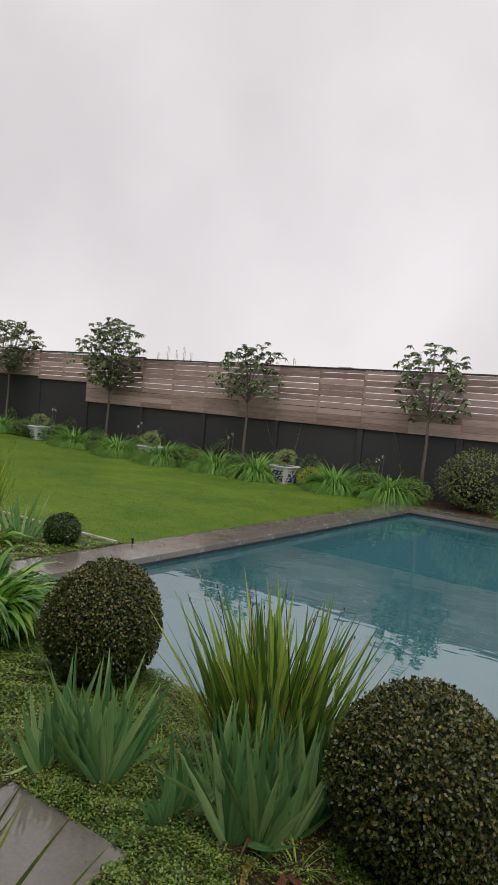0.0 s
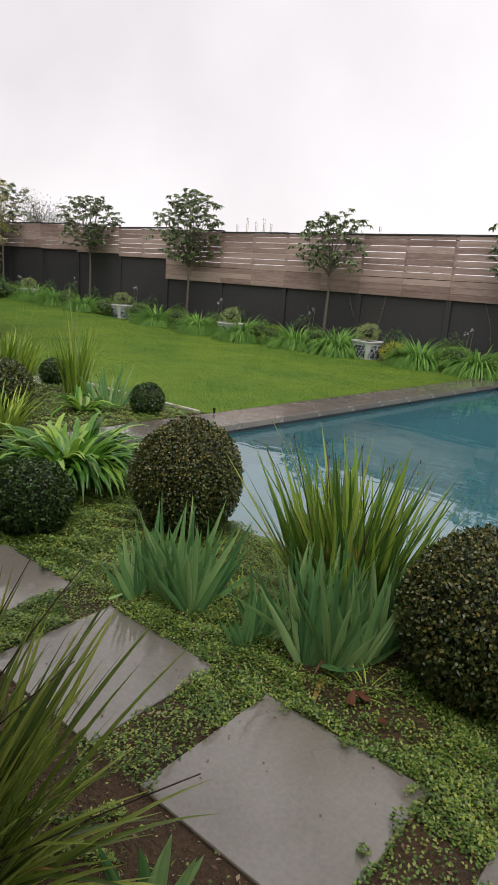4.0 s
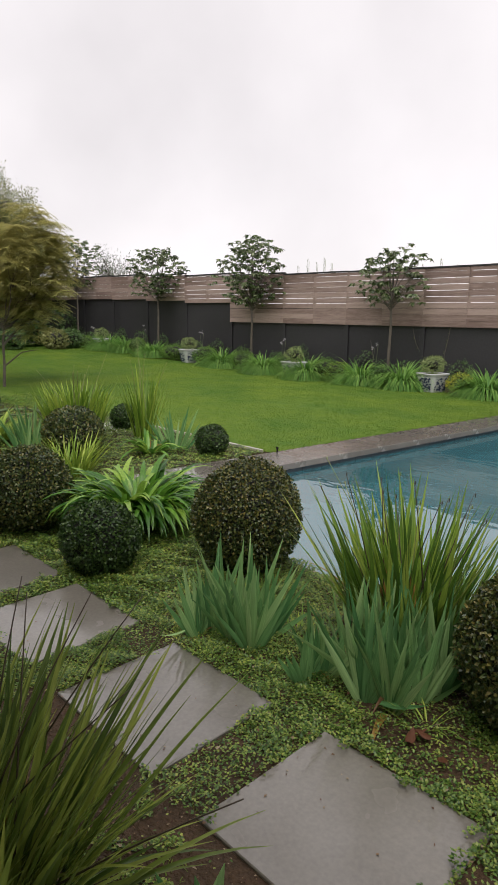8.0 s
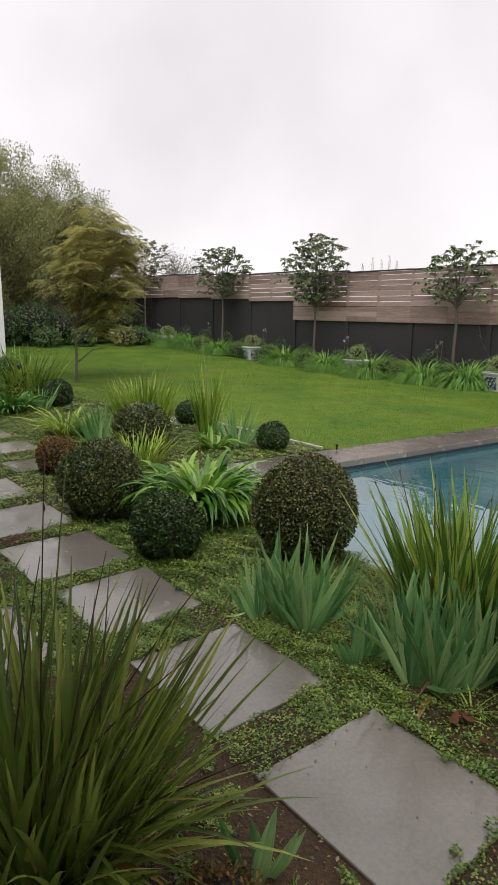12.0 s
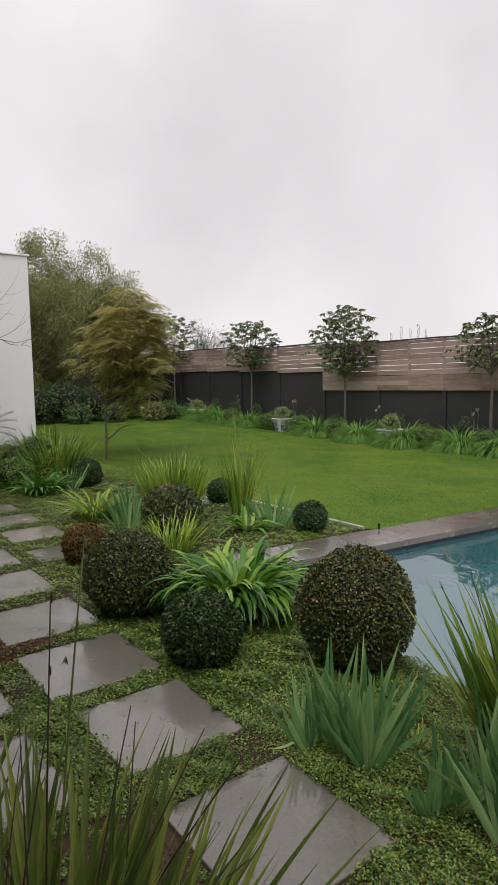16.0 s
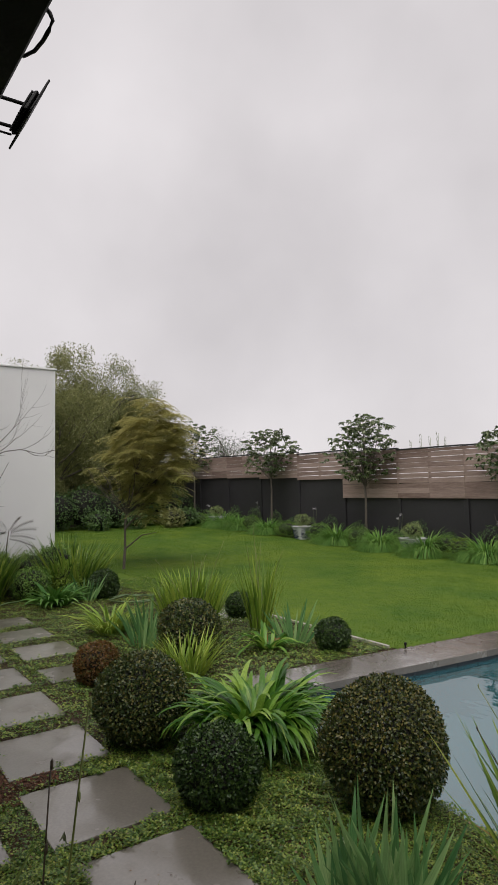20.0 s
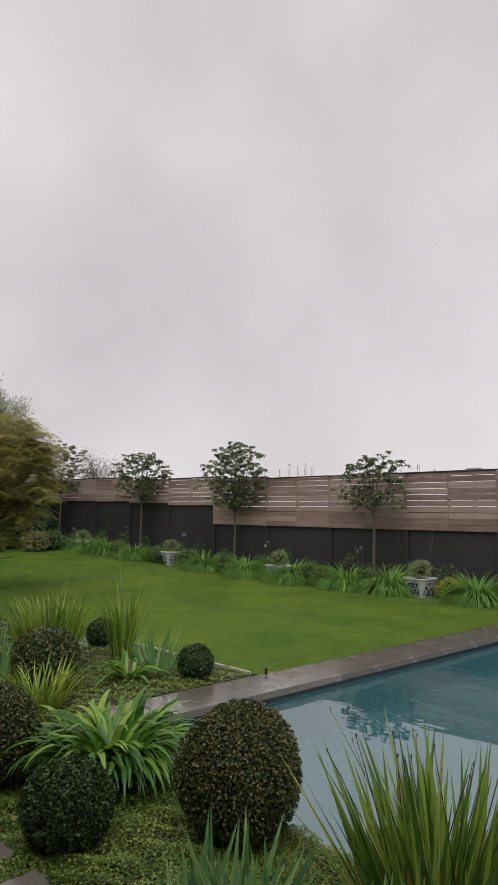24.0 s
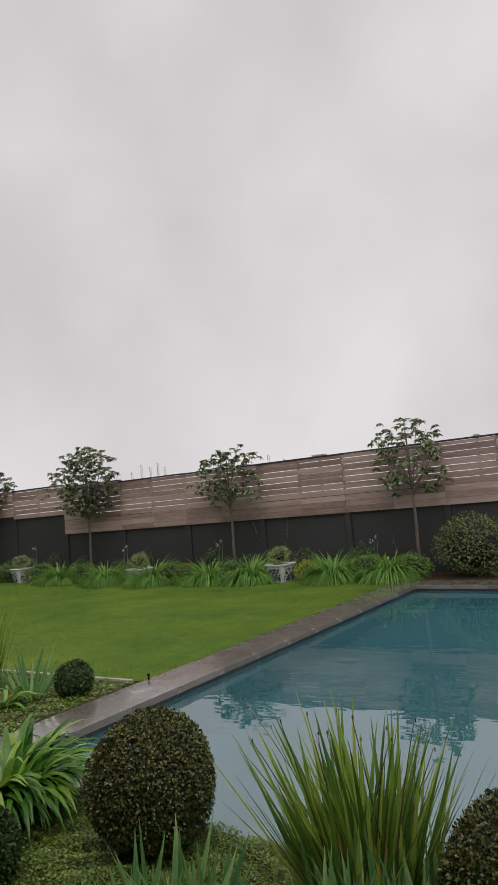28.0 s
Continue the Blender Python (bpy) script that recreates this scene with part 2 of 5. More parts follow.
def patchy(m, scale, low, high):
    """Broad lighter and duller patches over the tone of each blade."""
    n, l = m.node_tree.nodes, m.node_tree.links
    big = noise_of(n, l, scale, 4, (1, 1, 1), 0.6)
    f = n.new("ShaderNodeMapRange")
    f.inputs["From Min"].default_value, f.inputs["From Max"].default_value = 0.33, 0.67
    l.new(big.outputs["Fac"], f.inputs["Value"])
    tint = n.new("ShaderNodeMix")
    tint.data_type = "RGBA"
    tint.inputs[6].default_value, tint.inputs[7].default_value = (*low, 1), (*high, 1)
    l.new(f.outputs["Result"], tint.inputs[0])
    mul = n.new("ShaderNodeMix")
    mul.data_type, mul.blend_type = "RGBA", "MULTIPLY"
    mul.inputs[0].default_value = 1.0
    p = n["Principled BSDF"]
    src = p.inputs["Base Color"].links[0].from_socket
    ends = [k.to_socket for k in src.links]
    l.new(src, mul.inputs[6])
    l.new(tint.outputs[2], mul.inputs[7])
    for k in ends:
        l.new(mul.outputs[2], k)


patchy(M_COVER, 2.3, (0.66, 0.68, 0.62), (1.15, 1.0, 0.92))
patchy(M_COVER, 11, (0.75, 0.76, 0.74), (1.2, 1.14, 1.08))
patchy(M_GRASS, 0.7, (0.74, 0.84, 0.85), (1.35, 1.16, 1.1))
patchy(M_GRASS, 6, (0.86, 0.9, 0.86), (1.12, 1.08, 1.05))
patchy(M_GRASS, 2.2, (0.8, 0.86, 0.85), (1.2, 1.12, 1.05))
[k for k in M_GRASS.node_tree.nodes if k.bl_idname == "ShaderNodeMapping"][-1].inputs["Scale"].default_value = (0.35, 2.2, 1)
patchy(M_LAWN, 5, (0.85, 0.9, 0.85), (1.15, 1.08, 1.05))
patchy(M_LAWN, 0.7, (0.74, 0.84, 0.85), (1.35, 1.16, 1.1))
M_FLAX_DARK = leafage("dark_dietes_leaf", (0.062, 0.105, 0.022), (0.16, 0.22, 0.042), (0.35, 0.4, 0.085), rough=0.28, single=True, spec=0.5, through_light=0.32)
M_FLAX_PALE = leafage("pale_dietes_leaf", (0.1, 0.19, 0.024), (0.21, 0.32, 0.044), (0.36, 0.45, 0.078), rough=0.36, single=True, through_light=0.32)


def streaks(m, low, high):
    """Fine paler and darker veins along a strap leaf, and long soft patches."""
    patchy(m, 1.0, low, high)
    mp = [k for k in m.node_tree.nodes if k.bl_idname == "ShaderNodeMapping"][-1]
    mp.inputs["Scale"].default_value = (60, 140, 5)


for _m in (M_IRIS, M_FLAX, M_FLAX_DARK, M_FLAX_PALE, M_LILY):
    streaks(_m, (0.72, 0.76, 0.72), (1.22, 1.2, 1.15))
M_LIME1 = leafage("lime_strap_leaf", (0.193, 0.317, 0.048), (0.276, 0.386, 0.055), (0.386, 0.455, 0.083), rough=0.4, single=True)
M_LILY_DARK = leafage("dark_strap_leaf", (0.055, 0.155, 0.03), (0.11, 0.25, 0.045), (0.19, 0.35, 0.08), rough=0.32, single=True)
M_SHRUB2 = leafage("mid_green_leaf", (0.062, 0.14, 0.026), (0.14, 0.265, 0.05), (0.27, 0.4, 0.085), rough=0.45, spec=0.25)
M_SHRUB3 = leafage("olive_leaf", (0.080, 0.104, 0.040), (0.128, 0.160, 0.056), (0.192, 0.224, 0.080), rough=0.4)
M_YELLOW_LEAF = leafage("yellow_bloom_leaf", (0.184, 0.276, 0.034), (0.402, 0.414, 0.057), (0.690, 0.575, 0.069), rough=0.45)
M_PALE_FLOWER = leafage("white_petal", (0.55, 0.5, 0.55), (0.7, 0.68, 0.7), rough=0.5)
M_LITTER = leafage("fallen_leaf", (0.05, 0.02, 0.012), (0.12, 0.055, 0.025), (0.2, 0.13, 0.07), (0.33, 0.27, 0.18), rough=0.45, through_light=0.05)
M_FLAX_STALK = surface("green_stalk", (0.12, 0.16, 0.04), (0.2, 0.23, 0.06), 20, (0.4, 0.6), 0.1, 60)
M_STALK_DARK = surface("dark_stalk", (0.025, 0.018, 0.012), (0.07, 0.05, 0.025), 12, (0.4, 0.6), 0.1, 60)
M_STALK_GREEN = surface("pale_green_stalk", (0.16, 0.2, 0.1), (0.25, 0.28, 0.15), 12, (0.5, 0.7), 0.1, 60)
M_GLOSS = surface("dark_gloss_plastic", (0.008, 0.008, 0.008), (0.014, 0.014, 0.014), 5, (0.05, 0.1), 0.01, 60)
M_PINK = leafage("pink_petal", (0.6, 0.25, 0.28), (0.7, 0.35, 0.36), rough=0.5)


# ---- mesh helpers ----
rng = np.random.default_rng(7)


def mesh_of(name, verts, faces, mats, smooth=False):
    me = bpy.data.meshes.new(name)
    me.from_pydata([tuple(v) for v in verts], [], faces)
    for m in mats if isinstance(mats, (list, tuple)) else [mats]:
        me.materials.append(m)
    if smooth:
        me.polygons.foreach_set("use_smooth", [True] * len(me.polygons))
    return me


def quick(name, V, F, material):
    """A mesh from arrays: V (n, 3), F (m, k)."""
    me = bpy.data.meshes.new(name)
    V, F = np.asarray(V, np.float32), np.asarray(F, np.int32)
    k = F.shape[1]
    me.vertices.add(len(V))
    me.vertices.foreach_set("co", V.ravel())
    me.loops.add(F.size)
    me.loops.foreach_set("vertex_index", F.ravel())
    me.polygons.add(len(F))
    me.polygons.foreach_set("loop_start", np.arange(len(F), dtype=np.int32) * k)
    me.materials.append(material)
    me.update(calc_edges=True)
    return me


def from_bm(name, bm, material, smooth=False):
    me = bpy.data.meshes.new(name)
    bm.to_mesh(me)
    bm.free()
    me.materials.append(material)
    if smooth:
        me.polygons.foreach_set("use_smooth", [True] * len(me.polygons))
    return me


def part(name, me, parent, label="", m=None):
    ob = new(name, me)
    ob.parent = parent
    if m is not None:
        ob.matrix_basis = m
    if label:
        ob["label"] = label
    return ob


def box_bm(x0, x1, y0, y1, z0, z1, bevel=0.0, seg=1):
    bm = bmesh.new()
    bmesh.ops.create_cube(bm, size=1)
    bmesh.ops.scale(bm, vec=(x1 - x0, y1 - y0, z1 - z0), verts=bm.verts)
    bmesh.ops.translate(bm, vec=((x0 + x1) / 2, (y0 + y1) / 2, (z0 + z1) / 2), verts=bm.verts)
    if bevel:
        bmesh.ops.bevel(bm, geom=list(bm.edges), offset=bevel, segments=seg, affect="EDGES")
    return bm


def box(name, x0, x1, y0, y1, z0, z1, material, bevel=0.004):
    return from_bm(name, box_bm(x0, x1, y0, y1, z0, z1, bevel), material)


def unit(a):
    return a / np.maximum(np.linalg.norm(a, axis=-1, keepdims=True), 1e-9)


def leaf_arrays(P, D, L, W, fold=0.25, up=None):
    """Folded diamond leaves from places P along directions D; lengths L, widths W."""
    P, D = np.asarray(P, float), unit(np.asarray(D, float))
    n = len(P)
    ref = unit(rng.normal(size=(n, 3))) if up is None else np.broadcast_to(np.asarray(up, float), (n, 3))
    S = unit(np.cross(D, ref) + 1e-6)
    N = np.cross(S, D)
    L, W = np.broadcast_to(L, (n,))[:, None], np.broadcast_to(W, (n,))[:, None]
    mid = P + D * L * 0.45
    V = np.stack([P, mid + S * W / 2 + N * W * fold, P + D * L, mid - S * W / 2 + N * W * fold], 1).reshape(-1, 3)
    b = np.arange(n)[:, None] * 4
    F = np.concatenate([b + [0, 2, 1], b + [0, 3, 2]], 0)
    return V, F


def leaf_mesh(name, P, D, L, W, material, fold=0.25, up=None):
    return quick(name, *leaf_arrays(P, D, L, W, fold, up), material)


def tube(points, radii, sides=6):
    """Rings round a line of points; verts and faces."""
    pts = [Vector(p) for p in points]
    V, F = [], []
    for i, p in enumerate(pts):
        d = (pts[min(i + 1, len(pts) - 1)] - pts[max(i - 1, 0)]).normalized()
        a = d.orthogonal().normalized()
        b = d.cross(a)
        for k in range(sides):
            w = 2 * math.pi * k / sides
            V.append(p + radii[i] * (math.cos(w) * a + math.sin(w) * b))
        if i:
            for k in range(sides):
                F.append(((i - 1) * sides + k, (i - 1) * sides + (k + 1) % sides, i * sides + (k + 1) % sides, i * sides + k))
    V.append(pts[-1])
    top = (len(pts) - 1) * sides
    F += [(top + k, top + (k + 1) % sides, len(V) - 1) for k in range(sides)]
    return V, F


def join(pieces):
    V, F = [], []
    for v, f in pieces:
        o = len(V)
        V += v
        F += [tuple(i + o for i in q) for q in f]
    return V, F


# ---- the plan ----
TURN = radians(5.25)  # the pool and the fence stand a little askew to the paving
PC = (-3.505, 2.15)   # near corner of the pool's inner edge
UX, UY = math.cos(TURN), -math.sin(TURN)
VX, VY = math.sin(TURN), math.cos(TURN)
POOL_W, POOL_L, COPE = 6.2, 8.9, 0.55


def pool_xy(u, v):
    return PC[0] + u * UX + v * VX, PC[1] + u * UY + v * VY


def smooth(t):
    t = min(1, max(0, t))
    return t * t * (3 - 2 * t)


def gz(x, y=0):
    """The ground rises gently away from the pool."""
    return 0.32 * smooth((-x - 9) / 13)


def top(x):
    return gz(x, 0)


# ground: one sheet with the pool's hole, in the pool's own directions
us = [-800, -150, -60] + [-34 + 1.5 * i for i in range(22)] + [-COPE + 0.06, POOL_W + COPE - 0.06, 10, 20, 60, 800]
vs = [-800, -120, -40, -15, -8, -4, -0.01, POOL_L + COPE - 0.06, 11, 13, 20, 40, 150, 800]
V = [(*pool_xy(u, v), gz(pool_xy(u, v)[0]) - 0.001) for u in us for v in vs]
F = []
hu, hv = us.index(-COPE + 0.06), vs.index(-0.01)
for i in range(len(us) - 1):
    for j in range(len(vs) - 1):
        if not (i == hu and j == hv):
            a = i * len(vs) + j
            F.append((a, a + len(vs), a + len(vs) + 1, a + 1))
ground = tagged(new("ground", mesh_of("ground", V, F, M_SOIL)), "dark wet garden soil with fallen leaves", "ground", kind="structure")

# pool basin, water, coping
basin_bm = bmesh.new()
c = [(0, 0), (POOL_W, 0), (POOL_W, POOL_L), (0, POOL_L)]
lo = [basin_bm.verts.new((*pool_xy(u, v), -1.5)) for u, v in c]
hi = [basin_bm.verts.new((*pool_xy(u, v), -0.03)) for u, v in c]
basin_bm.faces.new(lo)
for k in range(4):
    basin_bm.faces.new((lo[k], hi[k], hi[(k + 1) % 4], lo[(k + 1) % 4]))
pool = tagged(new("swimming_pool", from_bm("swimming_pool", basin_bm, M_BASIN)), "teal plastered swimming pool basin", "pool", kind="structure")
band = tagged(new("waterline"), "dark blue-grey tiles along the pool's waterline", "pool tiles", kind="structure")
band.matrix_basis = pose(PC[0], PC[1], 0, 0, 0, -5.25)
for k in range(29):
    part("tile", box("tile", 0.002, 0.016, 0.02 + k * 0.305, 0.02 + k * 0.305 + 0.303, -0.34, -0.062, M_TILE, 0.003), band)
for k in range(20):
    part("tile", box("tile", 0.02 + k * 0.305, 0.02 + k * 0.305 + 0.303, POOL_L - 0.016, POOL_L - 0.002, -0.34, -0.062, M_TILE, 0.003), band)
wm, wnn, wll, wp = shader("pool_water", (0, 0, 0), 0.02)
tr = wnn.new("ShaderNodeBsdfRefraction")
tr.inputs["Color"].default_value = (0.85, 0.96, 0.98, 1)
tr.inputs["Roughness"].default_value, tr.inputs["IOR"].default_value = 0.0, 1.33
gl = wnn.new("ShaderNodeBsdfGlossy")
gl.inputs["Roughness"].default_value = 0.004
fr = wnn.new("ShaderNodeFresnel")
fr.inputs["IOR"].default_value = 3.6
wmix = wnn.new("ShaderNodeMixShader")
wb = wnn.new("ShaderNodeBump")
wb.inputs["Strength"].default_value, wb.inputs["Distance"].default_value = 0.6, 0.16
rip = noise_of(wnn, wll, 2.2, 2, (0.7, 1.6, 1))
wll.new(rip.outputs["Fac"], wb.inputs["Height"])
wb2 = wnn.new("ShaderNodeBump")
wb2.inputs["Strength"].default_value, wb2.inputs["Distance"].default_value = 0.1, 0.03
wll.new(rip.outputs["Fac"], wb2.inputs["Height"])
wll.new(wb2.outputs["Normal"], gl.inputs["Normal"])
wll.new(wb.outputs["Normal"], tr.inputs["Normal"])
wll.new(wb2.outputs["Normal"], fr.inputs["Normal"])
wll.new(fr.outputs[0], wmix.inputs[0])
wll.new(gl.outputs[0], wmix.inputs[2])
murk = wnn.new("ShaderNodeBsdfDiffuse")
murk.inputs["Color"].default_value = (0.045, 0.185, 0.225, 1)
body = wnn.new("ShaderNodeMixShader")
body.inputs[0].default_value = 0.4
wll.new(tr.outputs[0], body.inputs[1])
wll.new(murk.outputs[0], body.inputs[2])
wll.new(body.outputs[0], wmix.inputs[1])
wll.new(wmix.outputs[0], wnn["Material Output"].inputs["Surface"])
water = new("pool_water", mesh_of("pool_water", [(*pool_xy(u, v), -0.1) for u, v in [(0.002, 0.002), (POOL_W - 0.002, 0.002), (POOL_W - 0.002, POOL_L - 0.002), (0.002, POOL_L - 0.002)]], [(0, 1, 2, 3)], wm))
water.visible_shadow = False
tagged(water, "still teal pool water reflecting the cloudy sky", "water", kind="structure")

cope = tagged(new("pool_coping"), "wet brownish-grey stone coping round the pool", "coping", kind="structure")
mat_pool = pose(PC[0], PC[1], 0, 0, 0, -5.25)
cope.matrix_basis = mat_pool
n_long = 13
seg = (POOL_L + COPE) / n_long
cs = box("coping_stone", -COPE, 0.03, 0.001, seg - 0.001, -0.06, 0.012, M_COPING, 0.003)
for k in range(n_long):
    part("coping_stone", cs, cope, m=pose(0, k * seg, 0))
    part("coping_stone", cs, cope, m=pose(POOL_W + COPE - 0.03, k * seg, 0))
n_short = 9
sg = (POOL_W - 0.06) / n_short
cs2 = box("coping_stone", 0.001, sg - 0.001, -COPE, 0.03, -0.06, 0.012, M_COPING, 0.003)
for k in range(n_short):
    part("coping_stone", cs2, cope, m=pose(0.03 + k * sg, POOL_L + COPE - 0.03, 0))


# lawn
def lawn_near(x):
    return 4.33 - 0.65 * smooth((-7.2 - x) / 2.5) - 0.75 * smooth((-10.2 - x) / 2)


def lawn_far(x):
    return 11.75 + 0.05 * math.sin(x * 0.9)


V, F = [], []
nx, ny = 60, 20
for i in range(nx + 1):
    x0 = -27 + i * (27 - 3.2) / nx
    a, b = lawn_near(x0), lawn_far(x0)
    for j in range(ny + 1):
        y = a + (b - a) * j / ny
        edge = PC[0] + (y - PC[1]) * math.tan(TURN) - COPE - 0.004
        x = -27 + (edge + 27) * i / nx
        V.append((x, y, gz(x) + 0.012))
for i in range(nx):
    for j in range(ny):
        a = i * (ny + 1) + j
        F.append((a, a + ny + 1, a + ny + 2, a + 1))
lawn = tagged(new("lawn", mesh_of("lawn", V, F, M_LAWN)), "mown bright green lawn", "lawn", kind="structure")

# fence wall and timber boards
FY = 12.75


def wall_top(x):
    return 1.93 + gz(x)


wall = tagged(new("wall_north"), "charcoal painted concrete boundary wall", "wall", kind="structure")
bay = 2.3
bx = [4.6 - bay * i for i in range(15)]
for i in range(len(bx) - 1):
    x1, x0 = bx[i], bx[i + 1]
    h = wall_top((x0 + x1) / 2)
    part("wall_panel", box("wall_panel", x0 + 0.07, x1 - 0.07, FY + 0.03, FY + 0.1, -0.1, h, M_WALL_DARK), wall)
    part("wall_post", box("wall_post", x1 - 0.068, x1 + 0.068, FY - 0.02, FY + 0.12, -0.1, h + 0.005, M_WALL_DARK), wall)
fence = tagged(new("timber_fence"), "weathered brown horizontal timber boards above the wall", "fence", kind="structure")
frnd = random.Random(3)
for i in range(len(bx) - 1):
    x1, x0 = bx[i], bx[i + 1]
    rise = gz((x0 + x1) / 2)
    low = 1.44 if x0 > -14.5 else 1.90 + rise
    high = 2.8 + rise * 0.9
    for half in range(2):
        xa, xb = x0 + half * bay / 2, x0 + (half + 1) * bay / 2
        z, row = low, 0
        while z < high - 0.03:
            hgt = min(0.142, high - z)
            gap = frnd.choice((0.003, 0.006, 0.009, 0.011, 0.012)) if z > 1.62 else 0.003
            part("board", box("board", xa + 0.002, xb - 0.002, FY - 0.05 - 0.004 * (row % 2), FY - 0.03, z, z + hgt - gap, M_BOARD, 0.002), fence)
            z += hgt
            row += 1
        part("batten", box("batten", xb - 0.035, xb + 0.035, FY - 0.029, FY + 0.02, low + 0.02, high - 0.01, M_BOARD, 0.003), fence)
    part("cap", box("cap", x0, x1, FY - 0.07, FY + 0.05, high, high + 0.035, M_WALL_DARK, 0.004), fence)

# white house wing
HX, HY, HT = -11.2, 2.76, 4.22
house = tagged(new("house"), "white plastered flat-roofed house wing with a large window", "house")
wy0, wy1, wz0, wz1 = -2.6, 0.8, 1.0, 3.5
part("wall", box("wall", HX - 0.3, HX, wy1, HY, 0.0, HT, M_WHITE, 0.012), house)
part("wall", box("wall", HX - 0.3, HX, wy0, wy1, 0.0, wz0, M_WHITE, 0.002), house)
part("wall", box("wall", HX - 0.3, HX, wy0, wy1, wz1, HT, M_WHITE, 0.002), house)
part("wall", box("wall", HX - 0.3, HX, -9, wy0, 0.0, HT, M_WHITE, 0.002), house)
part("wall", box("wall", HX - 9, HX - 0.3, HY - 0.3, HY, 0.0, HT, M_WHITE, 0.002), house)
part("wall", box("wall", HX - 9, HX - 8.8, -9, HY - 0.3, 0.0, HT, M_WHITE, 0.002), house)
part("wall", box("wall", HX - 8.8, HX - 0.3, -9, -8.8, 0.0, HT, M_WHITE, 0.002), house)
part("floor", box("floor", HX - 8.8, HX - 0.3, -8.8, HY - 0.3, 0.5, 0.62, M_BROWNWOOD, 0.002), house)
part("roof", box("roof", HX - 8.8, HX - 0.3, -8.8, HY - 0.3, HT - 0.4, HT - 0.2, M_SOFFIT, 0.002), house)
part("parapet_cap", box("parapet_cap", HX - 0.32, HX + 0.03, -9, HY + 0.03, HT, HT + 0.035, M_WHITE, 0.006), house)
part("awning", box("awning", HX + 0.002, HX + 0.42, -3.6, 1.22, 3.74, 3.93, M_BROWNWOOD, 0.01), house, "red-brown timber awning over the window")
win = part("window", box("window", HX - 0.16, HX - 0.1, wy0, wy0 + 0.07, wz0, wz1, M_FRAME, 0.004), house, "large fixed window with a dark frame")
part("frame", box("frame", HX - 0.16, HX - 0.1, wy1 - 0.07, wy1, wz0, wz1, M_FRAME, 0.004), win)
part("frame", box("frame", HX - 0.16, HX - 0.1, wy0 + 0.07, wy1 - 0.07, wz1 - 0.07, wz1, M_FRAME, 0.004), win)
part("frame", box("frame", HX - 0.16, HX - 0.1, wy0 + 0.07, wy1 - 0.07, wz0, wz0 + 0.06, M_FRAME, 0.004), win)
part("mullion", box("mullion", HX - 0.16, HX - 0.1, -0.93, -0.87, wz0 + 0.06, wz1 - 0.07, M_FRAME, 0.004), win)
for py0, py1 in ((wy0 + 0.07, -0.93), (-0.87, wy1 - 0.07)):
    pane = part("pane", box("pane", HX - 0.135, HX - 0.125, py0, py1, wz0 + 0.06, wz1 - 0.07, M_GLASS, 0), win, "clear reflecting glass")
    pane.visible_shadow = False
part("sill", box("sill", HX - 0.1, HX + 0.06, wy0, wy1 + 0.08, wz0 - 0.05, wz0 - 0.002, M_WHITE, 0.005), win, "white sill")
for k in range(2):
    y0 = wy0 + 0.04 + k * 1.68
    part("blind", box("blind", HX - 0.42, HX - 0.4, y0, y0 + 1.66, 0.64, 3.6, M_CURTAIN, 0.004), house, "pale roller blind behind the glass")

# veranda of the near house, over and behind the camera
veranda = tagged(new("veranda_roof"), "black steel veranda eave with grey roof sheets", "eave", kind="structure")
veranda.matrix_basis = pose(-0.7, -0.767, 0, 0, 0, 1.6) @ pose(0.7, 0.75, 0)
part("fascia", box("fascia", -9, 6, -0.86, -0.745, 2.76, 3.02, M_BLACK, 0.006), veranda)
part("gutter_lip", box("gutter_lip", -9, 6, -0.742, -0.72, 2.99, 3.03, M_BLACK, 0.004), veranda)
for k in range(30):
    x0 = -9 + k * 0.5
    part("roof_sheet", box("roof_sheet", x0 + 0.012, x0 + 0.488, -3.1, -0.863, 2.815, 2.84, M_SOFFIT, 0.008), veranda)
for x0 in (-8.2, -6.2, -4.2, -2.2, -0.2, 1.8, 3.8, 5.6):
    part("beam", box("beam", x0, x0 + 0.09, -3.05, -0.862, 2.74, 2.812, M_BLACK, 0.005), veranda)
wall_s = tagged(new("wall_south", box("wall_south", -9, 6, -3.6, -3.38, -0.05, 3.0, M_WHITE, 0.002)), "plain white house wall behind the veranda", "wall", kind="structure")
floor_v = tagged(new("floor", box("floor", -9, 6, -3.4, -1.75, -0.1, 0.03, M_SLAB, 0.004)), "grey concrete veranda floor", "floor", kind="structure")

# paving slabs
slab_me = {}
SLABS = []
for x0, x1, y0, y1 in ((0, .71, 0.01, .675), (-.98, -.27, 0.01, .66), (-1.97, -1.28, 0.01, .66), (-2.88, -2.17, -.035, .67), (-3.82, -3.11, -.035, .665), (-4.83, -4.1, .04, .665), (-5.8, -5.1, .1, .665), (-6.7, -6.08, .1, .665), (-7.75, -7.0, .1, .665), (-8.7, -8.0, .1, .665)):
    SLABS.append((x0, x1, y0, y1))
SLABS += [(.95, 1.66, 0.0, .665), (1.9, 2.6, 0, .665), (.95, 1.66, .97, 1.64), (1.9, 2.6, .97, 1.64)]
SLABS += [(x0, x1, -.9, -.235) for x0, x1 in ((-1.94, -1.24), (-2.9, -2.19), (-3.83, -3.14), (-6.0, -5.3), (-7.0, -6.3))]
SLABS += [(x0, x1, .82, 1.46) for x0, x1 in ((-5.54, -5.0), (-6.65, -6.0), (-7.6, -6.95), (-8.5, -7.85))]
paving = tagged(new("paving"), "wet grey square concrete stepping slabs", "paving", kind="structure")


